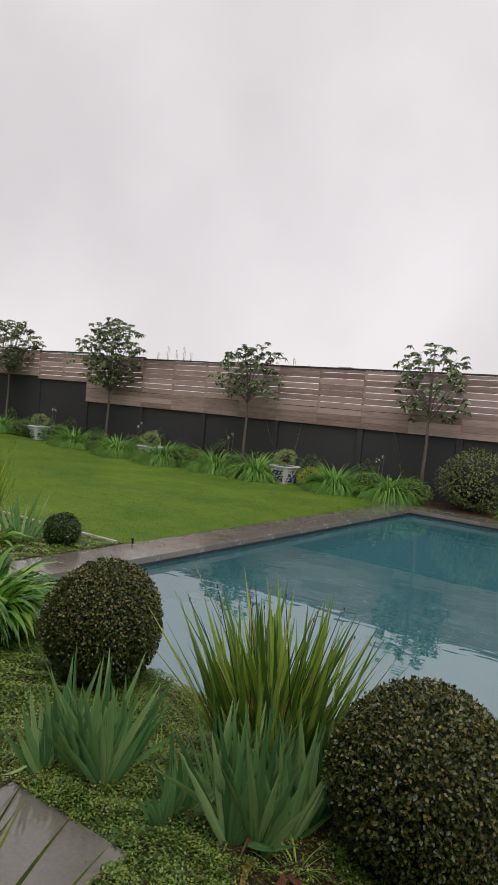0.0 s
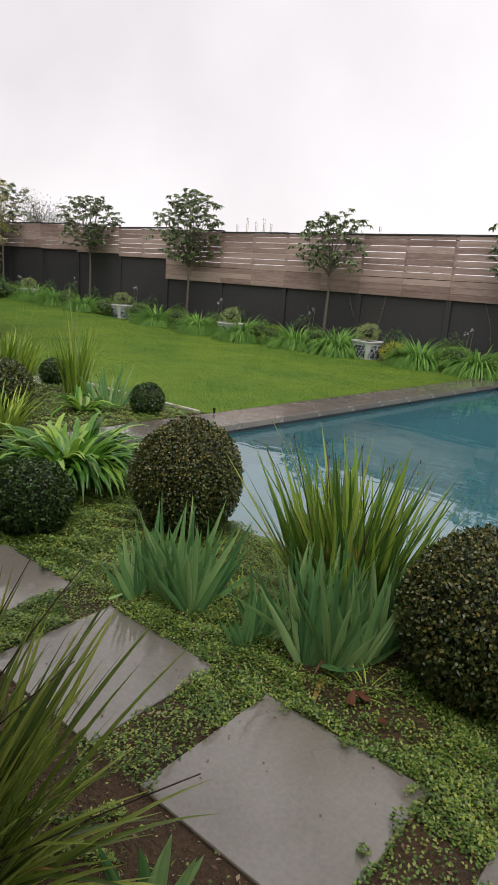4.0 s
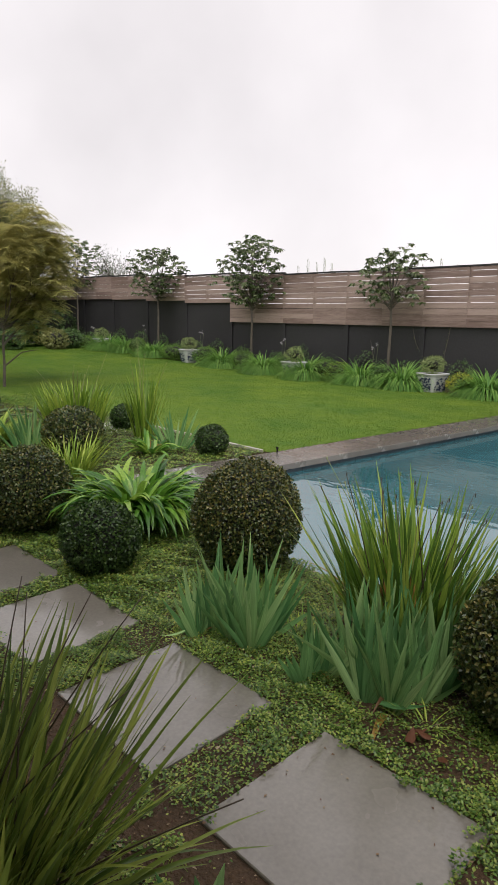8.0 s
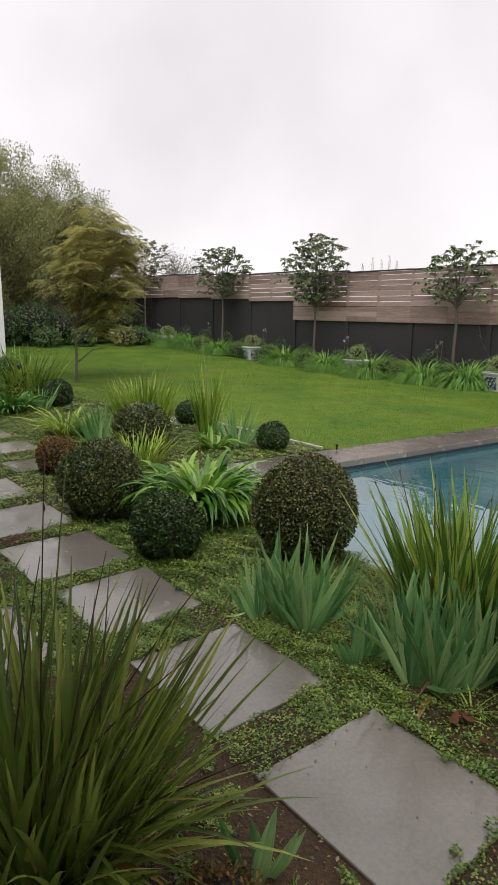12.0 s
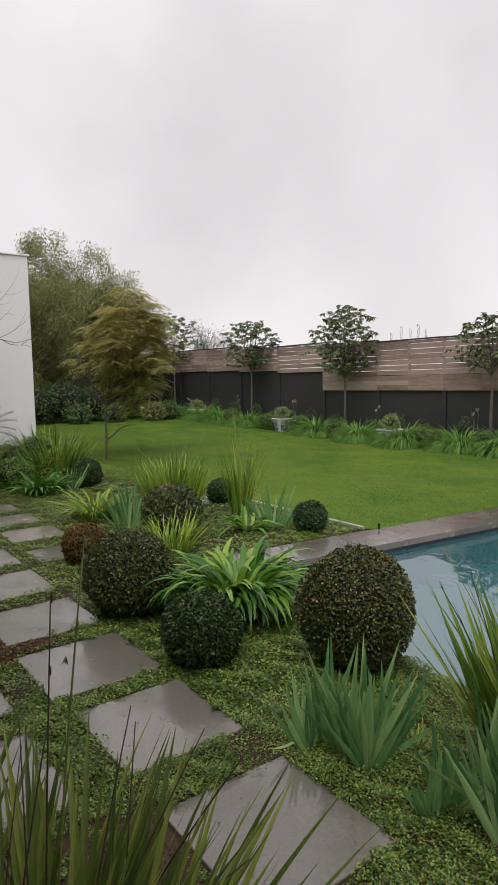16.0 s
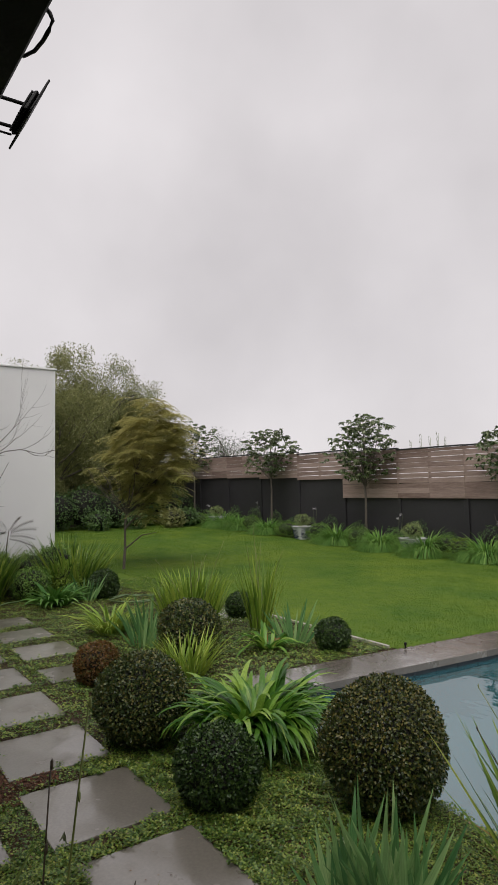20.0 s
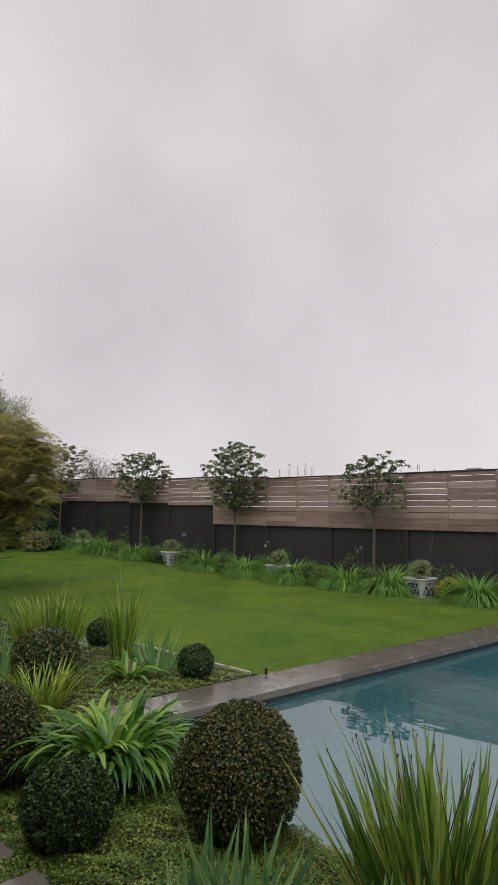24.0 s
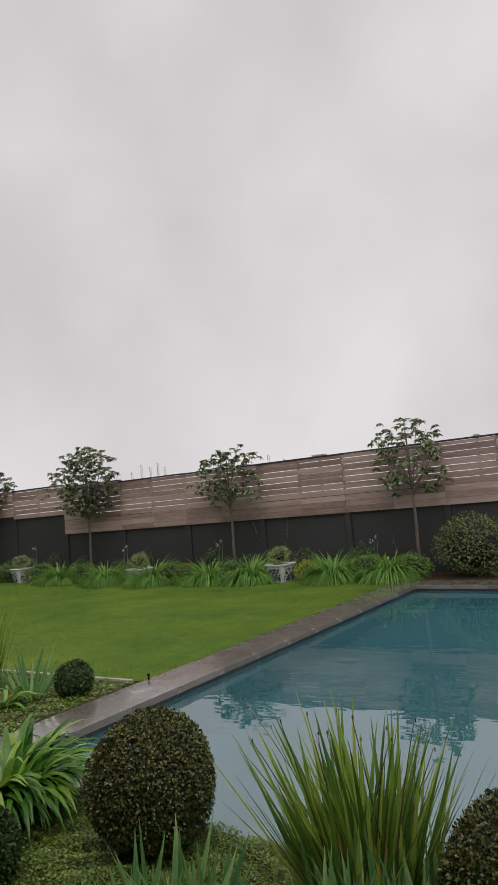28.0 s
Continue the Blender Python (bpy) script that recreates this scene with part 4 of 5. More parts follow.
for k in range(4):
    hx, hy, hz = prnd.uniform(-0.1, 0.2), prnd.uniform(0.1, 0.42), prnd.uniform(1.0, 1.28)
    fl = sphere_points(9) * (1, 1, 0.6)
    part("flower", leaf_mesh("flower", np.zeros((9, 3)) + (hx, hy, hz), fl + (0, 0, 0.3), 0.13, 0.075, M_PINK, 0.1), c, "pale pink open flower")
    stalk(c, hx, hy, hz, 2, 0, M_STALK_GREEN, 0)
for x, y, rx, h, m_, lb in ((-10.4, 0.35, 0.45, 0.7, M_SHRUB2, "rounded mid-green shrub under the window"), (-10.5, -0.7, 0.5, 0.75, M_SHRUB2, "rounded mid-green shrub under the window"), (-9.9, 1.95, 0.35, 0.55, M_SHRUB2, "leafy green shrub by the house"), (-10.6, 2.1, 0.45, 0.75, M_SHRUB2, "leafy green shrub by the house"), (-10.3, -2.0, 0.5, 0.8, M_SHRUB, "dark green shrub under the window"), (-10.7, 1.55, 0.4, 0.8, M_SHRUB2, "leafy green shrub by the house"), (-10.75, 2.6, 0.4, 0.85, M_SHRUB2, "leafy green shrub by the house"), (-9.7, 0.75, 0.4, 0.5, M_SHRUB, "low dark green shrub by the path"), (-9.8, -0.2, 0.45, 0.62, M_SHRUB2, "rounded mid-green shrub under the window")):
    shrub("shrub", x, y, rx, rx, h, 3200, 0.036, m_, lb, x + y, group="house shrubs", core=0.85)


def fern_sapling(x, y):
    root = tagged(new("sapling"), "thin sapling with a few feathery fronds against the white wall", "sapling")
    root.location = (x, y, gz(x))
    pts = [(0, 0, 0), (0.03, 0.02, 0.6), (0.0, -0.03, 1.1), (-0.02, -0.06, 1.7), (0.0, -0.1, 2.3)]
    V, F = join([tube(pts, [0.02, 0.018, 0.015, 0.012, 0.006], 6), tube([(0.0, -0.03, 1.1), (0.05, 0.1, 1.5), (0.05, 0.13, 2.0), (0.1, 0.3, 2.35)], [0.012, 0.01, 0.008, 0.004], 5)])
    part("stem", mesh_of("stem", V, F, M_BARK, True), root)
    P, D = [], []
    V, F = tube([(0, 0.28, 0.3), (0.0, 0.3, 0.85), (0, 0.34, 1.15)], [0.012, 0.01, 0.007], 5)
    part("stem", mesh_of("stem", V, F, M_BARK, True), root)
    for y0, z0, a, el, ln in ((0.34, 1.15, 88, 62, 0.36), (0.34, 1.12, 85, 38, 0.5), (0.34, 1.1, 95, 20, 0.5), (0.33, 1.05, 92, 5, 0.45), (0.33, 1.14, -85, 60, 0.34), (0.33, 1.08, -92, 35, 0.4), (0.02, 1.0, -88, 28, 0.42), (0.02, 0.95, -95, 8, 0.42), (0.02, 1.0, 90, 40, 0.3), (0.33, 1.0, 60, -5, 0.45)):
        for i in range(16):
            t = (i + 1) / 16
            d = ln * t
            ca, sa = math.cos(radians(a)), math.sin(radians(a))
            q = (d * ca * math.cos(radians(el)), y0 + d * sa * math.cos(radians(el)), z0 + d * math.sin(radians(el)) - 0.25 * d * d / ln)
            for sg_ in (-1, 1):
                P.append(q)
                D.append((sg_ * 0.7 + 0.2 * ca, sa * 0.5, -0.25 + 0.5 * sg_ * math.cos(radians(el))))
    part("fronds", leaf_mesh("fronds", np.array(P), np.array(D), 0.095, 0.02, M_BARK, 0.1, (0.3, 0, 1)), root)


fern_sapling(-10.75, 1.45)


def bare_tree(x, y):
    root = tagged(new("bare_tree"), "leafless tree with fine dark reddish twigs", "tree")
    root.location, root.scale = (x, y, gz(x)), (1, 0.72, 1.22)
    rnd = random.Random(21)
    V, F = tube([(0, 0, -0.05), (0.02, 0.03, 0.5), (0.0, 0.05, 1.1)], [0.1, 0.085, 0.075], 9)
    part("trunk", mesh_of("trunk", V, F, M_TWIG), root)
    for a, el in ((80, 54), (100, 66), (40, 72), (-60, 62), (150, 62), (78, 44), (95, 50), (95, 80), (60, 86), (70, 62), (85, 70), (88, 86), (84, 58), (92, 74), (76, 78), (82, 66), (88, 76), (80, 82), (95, 68), (70, 72), (100, 80), (86, 63)):
        w = (math.cos(radians(a)) * math.cos(radians(el)), math.sin(radians(a)) * math.cos(radians(el)), math.sin(radians(el)))
        V, F = join(branching(rnd, (0, 0.05, 1.05), w, 1.25, 0.034, 5, 29, 3, -0.07, None, 6, 0.68))
        part("limb", mesh_of("limb", V, F, M_TWIG), root)


bare_tree(-8.9, -0.85)

# ---- trees ----
def leafy_tree(x, y, h, clear, rx, rz, seed, n_tips=44, lean=(0, 0)):
    """A young standard tree: bare trunk, forking limbs, drooping clusters of large leaves."""
    root = tagged(new("young_tree"), "young standard tree with glossy drooping leaves on a thin bare trunk", "tree", "fence trees")
    root.location = (x, y, gz(x))
    rnd = random.Random(seed)
    base = gz(x)
    trunk_top = Vector((lean[0], lean[1], clear))
    pieces = [tube([(0, 0, -0.1), (lean[0] * 0.3, 0, clear * 0.4), (lean[0] * 0.5 + 0.02, 0, clear * 0.75), trunk_top], [0.045, 0.038, 0.032, 0.028], 8)]
    P, D = [], []
    for k in range(n_tips):
        q = (k + 0.5) / n_tips
        ang = k * 2.39996 + rnd.uniform(-0.4, 0.4)
        wide = 1.12 * math.sin(math.pi * (0.1 + 0.66 * q)) ** 0.85 * rnd.uniform(0.45, 1.0) ** 0.5 * (1 + 0.22 * math.sin(2 * ang + seed))
        zz = clear + (h - clear) * (1 - 0.86 * q ** 1.1) - rnd.uniform(0, 0.12)
        tip = Vector((lean[0] + math.cos(ang) * rx * wide, lean[1] + math.sin(ang) * rx * wide, zz))
        if k % 2 == 0:
            fork = trunk_top + Vector((0, 0, rnd.uniform(-0.1, 0.35)))
            mid = fork.lerp(tip, 0.5) + Vector((0, 0, -0.06))
            pieces.append(tube([fork, mid, tip], [0.015, 0.009, 0.004], 5))
        heart = Vector((lean[0], lean[1], clear + 0.25 + 0.5 * (zz - clear)))
        for j in range(3 if k % 2 else 4):
            c0 = heart.lerp(tip, (1.0, 0.96, 0.84, 0.6)[j]) + Vector((rnd.gauss(0, 0.13), rnd.gauss(0, 0.13), rnd.gauss(0, 0.1)))
            for i in range(11):
                a = i * math.pi / 5.5 + rnd.uniform(-0.3, 0.3)
                P.append(c0)
                D.append((math.cos(a), math.sin(a), rnd.uniform(-1.3, -0.1)))
    pieces.append(tube([trunk_top - Vector((0, 0, 0.02)), trunk_top + Vector((0.02, 0, (h - clear) * 0.45)), trunk_top + Vector((0, 0, (h - clear) * 0.85))], [0.028, 0.018, 0.006], 6))
    V, F = join(pieces)
    part("trunk", mesh_of("trunk", V, F, M_BARK, True), root)
    n = len(P)
    part("crown", leaf_mesh("crown", np.array([tuple(p) for p in P]), np.array(D), 0.135 * rng.uniform(0.65, 1.25, n), 0.056 * rng.uniform(0.8, 1.2, n), M_TREE, 0.15, rng.normal(size=(n, 3)) * 0.35 + (0, 0, 1)), root)


leafy_tree(-22.6, 12.25, 4.35, 2.2, 0.9, 1.05, 5, 74)
leafy_tree(-17.1, 12.3, 3.7, 1.95, 0.78, 0.85, 6, 78)
leafy_tree(-12.4, 12.3, 3.85, 1.8, 0.8, 0.92, 7, 100)
leafy_tree(-7.53, 12.3, 3.3, 1.88, 0.76, 0.74, 8, 50)
leafy_tree(-2.9, 12.3, 3.4, 1.75, 0.85, 0.75, 10, 44)


def feather_tree(x, y):
    """A slender tree with flat tiers of feathery yellow-green fronds."""
    root = tagged(new("feathery_tree"), "slender tree with tiers of feathery yellow-green foliage on the lawn", "tree")
    root.location = (x, y, gz(x))
    rnd = random.Random(4)
    ends = []
    pieces = [tube([(0, 0, -0.1), (0.02, 0.03, 0.5), (-0.02, 0.05, 1.0), (0.05, 0.1, 1.5)], [0.036, 0.031, 0.028, 0.024], 8)]
    pieces.append(tube([(0.0, 0.03, 0.45), (0.1, 0.4, 0.75), (0.15, 0.75, 0.8)], [0.02, 0.014, 0.006], 5))
    pieces.append(tube([(0.0, 0.03, 0.9), (0.0, 0.5, 1.35), (0.1, 0.9, 1.7)], [0.03, 0.02, 0.01], 5))
    for a, el, l in ((90, 40, 1.3), (60, 60, 1.5), (120, 62, 1.5), (-70, 55, 1.2), (180, 60, 1.3), (0, 60, 1.3), (95, 80, 1.6), (-95, 35, 1.0), (75, 28, 1.3)):
        w = (math.cos(radians(a)) * math.cos(radians(el)), math.sin(radians(a)) * math.cos(radians(el)), math.sin(radians(el)))
        pieces += branching(rnd, (0.03, 0.07, 1.25), w, l * 0.62, 0.022, 2, 30, 3, 0.0, ends, 5)
    V, F = join(pieces)
    part("trunk", mesh_of("trunk", V, F, M_BARK, True), root)
    P, D = [], []
    spots = [q for q, _ in ends if q.z > 2.0 and abs(q.y - 0.6) < 0.9]
    for j in range(210):
        d = Vector(sphere_points(1)[0])
        f = rnd.uniform(0.3, 1.0) ** 0.5 * (1 + 0.18 * math.sin(d.x * 5 + 1) * math.cos(d.z * 6))
        spots.append(Vector((0.1 + d.x * (0.9 if d.z > -0.3 else 0.6) * f, 0.62 + d.y * (0.95 if d.z > -0.3 else 0.66) * f, 2.5 + d.z * 1.3 * f)))
    for q in spots:
        way = math.atan2(q.y - 0.6, q.x - 0.1)
        for j in range(9):
            a = way + rnd.gauss(0, 1.5)
            o = q + Vector((rnd.gauss(0, 0.08), rnd.gauss(0, 0.08), rnd.gauss(0, 0.03)))
            l = rnd.uniform(0.24, 0.46)
            ca, sa = math.cos(a), math.sin(a)
            for i in range(18):
                t = i / 17
                c0 = o + Vector((ca * l * t, sa * l * t, 0.08 * t - 0.2 * t * t))
                for sd in (-1, 1):
                    P.append(tuple(c0))
                    D.append((-sa * sd + ca * 0.6 + rnd.gauss(0, 0.15), ca * sd + sa * 0.6 + rnd.gauss(0, 0.15), -0.22 + rnd.gauss(0, 0.14)))
    n = len(P)
    part("crown", leaf_mesh("crown", np.array(P), np.array(D), 0.08 * rng.uniform(0.6, 1.15, n), 0.024, M_FEATHER, 0.1, (0, 0, 1)), root)


feather_tree(-12.25, 4.62)


def willow(x, y, h, rx, seed, material, n=9000, label="tall fine-leaved willowy tree at the garden's edge", name="willow"):
    root = tagged(new(name), label, "tree", "boundary trees")
    root.location = (x, y, gz(x))
    rnd = random.Random(seed)
    ends = []
    pieces = [tube([(0, 0, -0.1), (0.05, 0, h * 0.2), (0, 0.05, h * 0.35)], [0.14, 0.12, 0.1], 8)]
    for k in range(7):
        a, el = rnd.uniform(0, 360), rnd.uniform(45, 85)
        w = (math.cos(radians(a)) * math.cos(radians(el)), math.sin(radians(a)) * math.cos(radians(el)), math.sin(radians(el)))
        pieces += branching(rnd, (0, 0.03, h * rnd.uniform(0.18, 0.33)), w, h * 0.3, 0.06, 2, 26, 3, 0.0, ends, 5)
    V, F = join(pieces)
    part("trunk", mesh_of("trunk", V, F, M_BARK, True), root)
    n = int(n * 3.0)
    m = 75
    leaf = 0.1 if rx > 0.7 else 0.085
    C = sphere_points(m) * rng.uniform(0.35, 1.0, (m, 1)) * (rx, rx, h * 0.45) + (0, 0, h * 0.53)
    C = np.concatenate([C, np.array([tuple(q) for q, _ in ends if q.z < h])])
    pick = rng.integers(0, len(C), n)
    P = C[pick] + np.clip(rng.normal(size=(n, 3)), -1.9, 1.9) * (0.21, 0.21, 0.29)
    P[:, 2] = np.clip(P[:, 2], 0.2, None)
    D = rng.normal(size=(n, 3)) * 0.5 + (0, 0, -0.75)
    part("crown", leaf_mesh("crown", P, D, leaf * rng.uniform(0.6, 1.3, n), leaf * 0.29 * rng.uniform(0.8, 1.3, n), material, 0.15), root)


willow(-24.5, 7.6, 7.6, 1.25, 1, M_WILLOW, 24750)
willow(-25.2, 9.9, 6.0, 1.35, 2, M_WILLOW, 22500)
willow(-26.8, 11.6, 5.7, 1.3, 3, M_WILLOW, 18000)
willow(-23.5, 6.0, 6.2, 1.3, 4, M_WILLOW, 20250)
willow(-26.5, 6.3, 6.6, 1.8, 8, M_WILLOW, 18000)
willow(-27.7, 9.5, 6.0, 1.8, 9, M_WILLOW, 18000)
willow(-24.0, 3.6, 6.7, 1.3, 5, M_WILLOW, 13500)
willow(-26.6, 16.3, 4.5, 0.6, 6, M_WILLOW2, 2000, "small grey-green tree beyond the fence", "far_tree")
willow(-24.4, 16.4, 4.0, 0.5, 7, M_WILLOW2, 1200, "thin tree top beyond the fence", "far_tree")
for k, (x, y, rx, h) in enumerate(((-22.5, 6.2, 0.9, 1.5), (-22.7, 7.4, 0.9, 1.7), (-22.6, 8.6, 0.8, 1.4), (-22.9, 9.8, 0.9, 1.6), (-23.2, 11.0, 0.9, 1.8), (-22.3, 5.0, 0.9, 1.6), (-23.8, 12.0, 0.8, 1.5), (-22.0, 3.8, 0.9, 1.7))):
    shrub("shrub", x, y, rx, rx, h, 2000, 0.09, M_SHRUB, "dark dense boundary shrub under the trees", k * 1.3, group="boundary shrubs", core=0.85)
for k, (x, y) in enumerate(((-20.9, 10.3), (-21.3, 8.9), (-21.4, 7.5), (-21.2, 11.1))):
    shrub("fern_shrub", x, y, 0.5, 0.5, 0.75, 700, 0.11, M_WILLOW if k == 0 else M_SHRUB, "low ferny plant at the lawn's end", k + 0.5, group="lawn end plants")
hedge_w = tagged(new("wall_west"), "dark boundary wall behind the trees", "wall", kind="structure")
for k in range(12):
    part("wall_panel", box("wall_panel", -28.9, -28.8, -9 + k * 1.83, -9 + (k + 1) * 1.83 - 0.02, -0.1, 2.3, M_WALL_DARK), hedge_w)

# ---- bed along the fence ----
aga = [ribbons("foliage", 1500, 0.54, 0.019, 0.2, 120, M_AGA, (2, 46), 8) for _ in range(3)]
brnd = random.Random(31)
POTS = (-6.0, -10.2, -14.75, -20.05)
for k, (x, kind_) in enumerate(((-22.32, 0), (-21.4, 1), (-19.6, 0), (-18.58, 0), (-17.75, 1), (-16.76, 0), (-15.6, 1), (-14.0, 1), (-13.2, 0), (-12.33, 1), (-11.42, 0), (-9.75, 0), (-9.2, 1), (-8.79, 2), (-8.04, 0), (-7.28, 3), (-6.85, 0), (-4.75, 0), (-3.93, 1), (-3.45, 0))):
    y = 11.85 + brnd.uniform(-0.05, 0.08)
    if kind_ == 0:
        ob = tagged(new("agapanthus", aga[k % 3]), "bright green arching agapanthus clump along the fence", "plant", "fence bed plants")
        g_ = brnd.uniform(1.55, 1.75)
        ob.location, ob.rotation_euler, ob.scale = (x, y, gz(x)), (0, 0, brnd.uniform(0, 6)), (g_, g_ * 0.85, g_ * brnd.uniform(1.02, 1.15))
    else:
        shrub("bed_shrub", x, y, 0.44, 0.34, brnd.uniform(0.48, 0.58), 1500, 0.042, (None, M_SHRUB2, M_LIME, M_SHRUB)[kind_], ("", "low mid-green leafy shrub along the fence", "low lime green leafy shrub along the fence", "low dark green leafy shrub along the fence")[kind_], x, group="fence bed plants", core=0.8)
x = -3.0
k = 0
while x > -22.5:
    x -= brnd.uniform(0.9, 1.5)
    shrub("back_shrub", x, 12.48, 0.3, 0.22, brnd.uniform(0.55, 0.85), 420, 0.05, M_SHRUB, "dark loose shrub against the wall", x, group="back row shrubs", core=0.5)
    if k % 3 == 0:
        root = tagged(new("flowering_stem"), "thin stems with small white flowers", "flower", "white flower stems")
        root.location = (x + 0.3, 12.35, gz(x))
        for j in range(2):
            hh = brnd.uniform(0.75, 1.05)
            stalk(root, j * 0.12, 0, hh, 6, 90 * j, M_STALK_GREEN, 0, r=0.006)
            tagged(part("flower_head", leaf_mesh("flower_head", sphere_points(10) * 0.035 + (j * 0.12, 0.03, hh), sphere_points(10), 0.03, 0.025, M_PALE_FLOWER), root), kind="stuff")
    k += 1
shrub("shrub", -5.36, 11.88, 0.3, 0.26, 0.46, 900, 0.042, M_YELLOW_LEAF, "yellow-flowered low shrub beside a planter", 1.0)
shrub("shrub", -1.75, 12.1, 0.72, 0.6, 1.25, 3000, 0.06, M_SHRUB3, "big rounded olive-green shrub by the wall", 3.0)
shrub("shrub", -3.05, 12.0, 0.5, 0.4, 0.5, 1200, 0.05, M_SHRUB2, "low leafy green shrub at the pool's end", 4.0)
shrub("shrub", 0.2, 12.2, 0.6, 0.5, 0.8, 1500, 0.06, M_SHRUB2, "leafy green shrub by the wall", 5.0)
ob = tagged(new("agapanthus", aga[1]), "bright green arching agapanthus clump along the fence", "plant", "fence bed plants")
ob.location = (-0.75, 11.95, 0)


def wall_vine(pts):
    """A thin half-bare climbing stem on the wall with a few small leaves."""
    root = tagged(new("wall_vine"), "thin half-bare climbing stem on the charcoal wall", "vine", "wall vines")
    root.location = (pts[0][0], 12.745, 0)
    P = [(x - pts[0][0], 0.0, z) for x, z in pts]
    V, F = tube(P, [0.007, 0.006, 0.006, 0.005, 0.004][:len(P)], 5)
    part("stem", mesh_of("stem", V, F, M_BARK, True), root)
    Q, D = [], []
    for i in range(len(P) - 1):
        for j in range(4):
            t = brnd.random()
            Q.append((P[i][0] + (P[i + 1][0] - P[i][0]) * t, -0.005, P[i][2] + (P[i + 1][2] - P[i][2]) * t))
            D.append((brnd.uniform(-1, 1), -0.5, brnd.uniform(-0.4, 0.6)))
    part("leaves", leaf_mesh("leaves", np.array(Q), np.array(D), 0.045, 0.028, M_SHRUB3, 0.2), root)


wall_vine(((-6.75, 0.0), (-6.82, 0.66), (-7.06, 1.03), (-7.17, 1.4)))
wall_vine(((-6.3, 0.3), (-6.27, 0.79), (-6.2, 1.14), (-6.16, 1.46)))
wall_vine(((-3.5, 0.4), (-3.6, 0.95), (-3.7, 1.23), (-3.79, 1.44)))
wall_vine(((-8.25, 0.0), (-8.29, 0.61), (-8.4, 1.05)))


def planter(x, y):
    """A tapered tub with rounded corners, a thin flared rim and a painted blue pattern."""
    root = tagged(new("planter"), "tapered blue and white glazed ceramic planter tub", "planter", "glazed planters")
    root.location = (x, y, gz(x))
    root.rotation_euler = (0, 0, radians(-12))
    root.scale = (1.16, 1.16, 1.0)
    rings = [(0.17, 0.0), (0.175, 0.02), (0.2, 0.16), (0.24, 0.34), (0.25, 0.395), (0.268, 0.412), (0.268, 0.428), (0.245, 0.43), (0.225, 0.38)]
    bm = bmesh.new()
    loops = []
    for w, z in rings:
        loop = []
        for q in range(24):
            aa = (q + 0.5) * math.pi / 12
            ca, sa = math.cos(aa), math.sin(aa)
            k_ = w / (abs(ca) ** 5 + abs(sa) ** 5) ** 0.2
            loop.append(bm.verts.new((k_ * ca, k_ * sa, z)))
        loops.append(loop)
    for a, b in zip(loops, loops[1:]):
        for i in range(24):
            bm.faces.new((a[i], a[(i + 1) % 24], b[(i + 1) % 24], b[i]))
    bm.faces.new(loops[0][::-1])
    bm.faces.new(loops[-1])
    part("body", from_bm("body", bm, M_CERAMIC, True), root)
    rr = random.Random(x)
    V, F = [], []
    for side in range(4):
        m = Matrix.Rotation(side * math.pi / 2, 3, "Z")
        for j in range(82):
            z = rr.uniform(0.05, 0.33) if j < 70 else 0.37
            u = rr.uniform(-0.15, 0.15) if j < 70 else -0.17 + 0.34 * (j - 70) / 11
            s_ = rr.uniform(0.01, 0.03) if j < 70 else 0.011
            w = 0.1735 + 0.17 * z + 0.06 * z * z + 0.008
            o = len(V)
            for q in range(6):
                aa = q * math.pi / 3
                V.append(m @ Vector((u + s_ * math.cos(aa) * rr.uniform(0.6, 1.2), -w - 0.0005 * (j % 5), z + s_ * math.sin(aa) * rr.uniform(0.5, 1.0))))
            F.append(tuple(range(o, o + 6)))
    tagged(part("painted_pattern", mesh_of("painted_pattern", V, F, M_BLUE), root, "cobalt blue painted flower pattern"), kind="stuff")
    part("soil", box("soil", -0.19, 0.19, -0.19, 0.19, 0.37, 0.4, M_SOIL, 0.01), root)
    shrub("potted_shrub", x, y, 0.27, 0.26, 0.42, 700, 0.045, M_POTLEAF, "small airy pale green shrub growing in a planter", x, z=gz(x) + 0.4, core=0.5)


for p in POTS:
    planter(p, 11.8)

# little things
tap = tagged(new("garden_light"), "small black spike light at the coping's corner", "garden light")
tap.location = (-3.82, 4.42, 0.012)
tap.scale = (0.75, 0.75, 0.6)
bm = bmesh.new()
bmesh.ops.create_cone(bm, cap_ends=True, segments=12, radius1=0.014, radius2=0.014, depth=0.07)
part("stem", from_bm("stem", bm, M_BLACK), tap, m=pose(0, 0, 0.035))
bm = bmesh.new()
bmesh.ops.create_cone(bm, cap_ends=True, segments=14, radius1=0.024, radius2=0.02, depth=0.035)
part("head", from_bm("head", bm, M_BLACK), tap, m=pose(0, 0, 0.087))
bm = bmesh.new()
bmesh.ops.create_icosphere(bm, subdivisions=3, radius=0.1)
for v in bm.verts:
    v.co *= 1 + 0.12 * math.sin(v.co.x * 30) * math.cos(v.co.y * 24)
    v.co.z = max(v.co.z * 0.8, -0.06)
rock = tagged(new("white_stone", from_bm("white_stone", bm, M_WHITE, True)), "pale rounded stone at the edge of the bed", "stone")
rock.location = (-4.51, 11.55, 0.08)
edging = tagged(new("lawn_edging"), "pale metal strip edging the lawn", "edging", kind="structure")
for k in range(4):
    part("strip", box("strip", -3.96 - (k + 1) * 0.85, -3.97 - k * 0.85, 4.29, 4.33, -0.02, 0.03, M_EDGE, 0.003), edging)
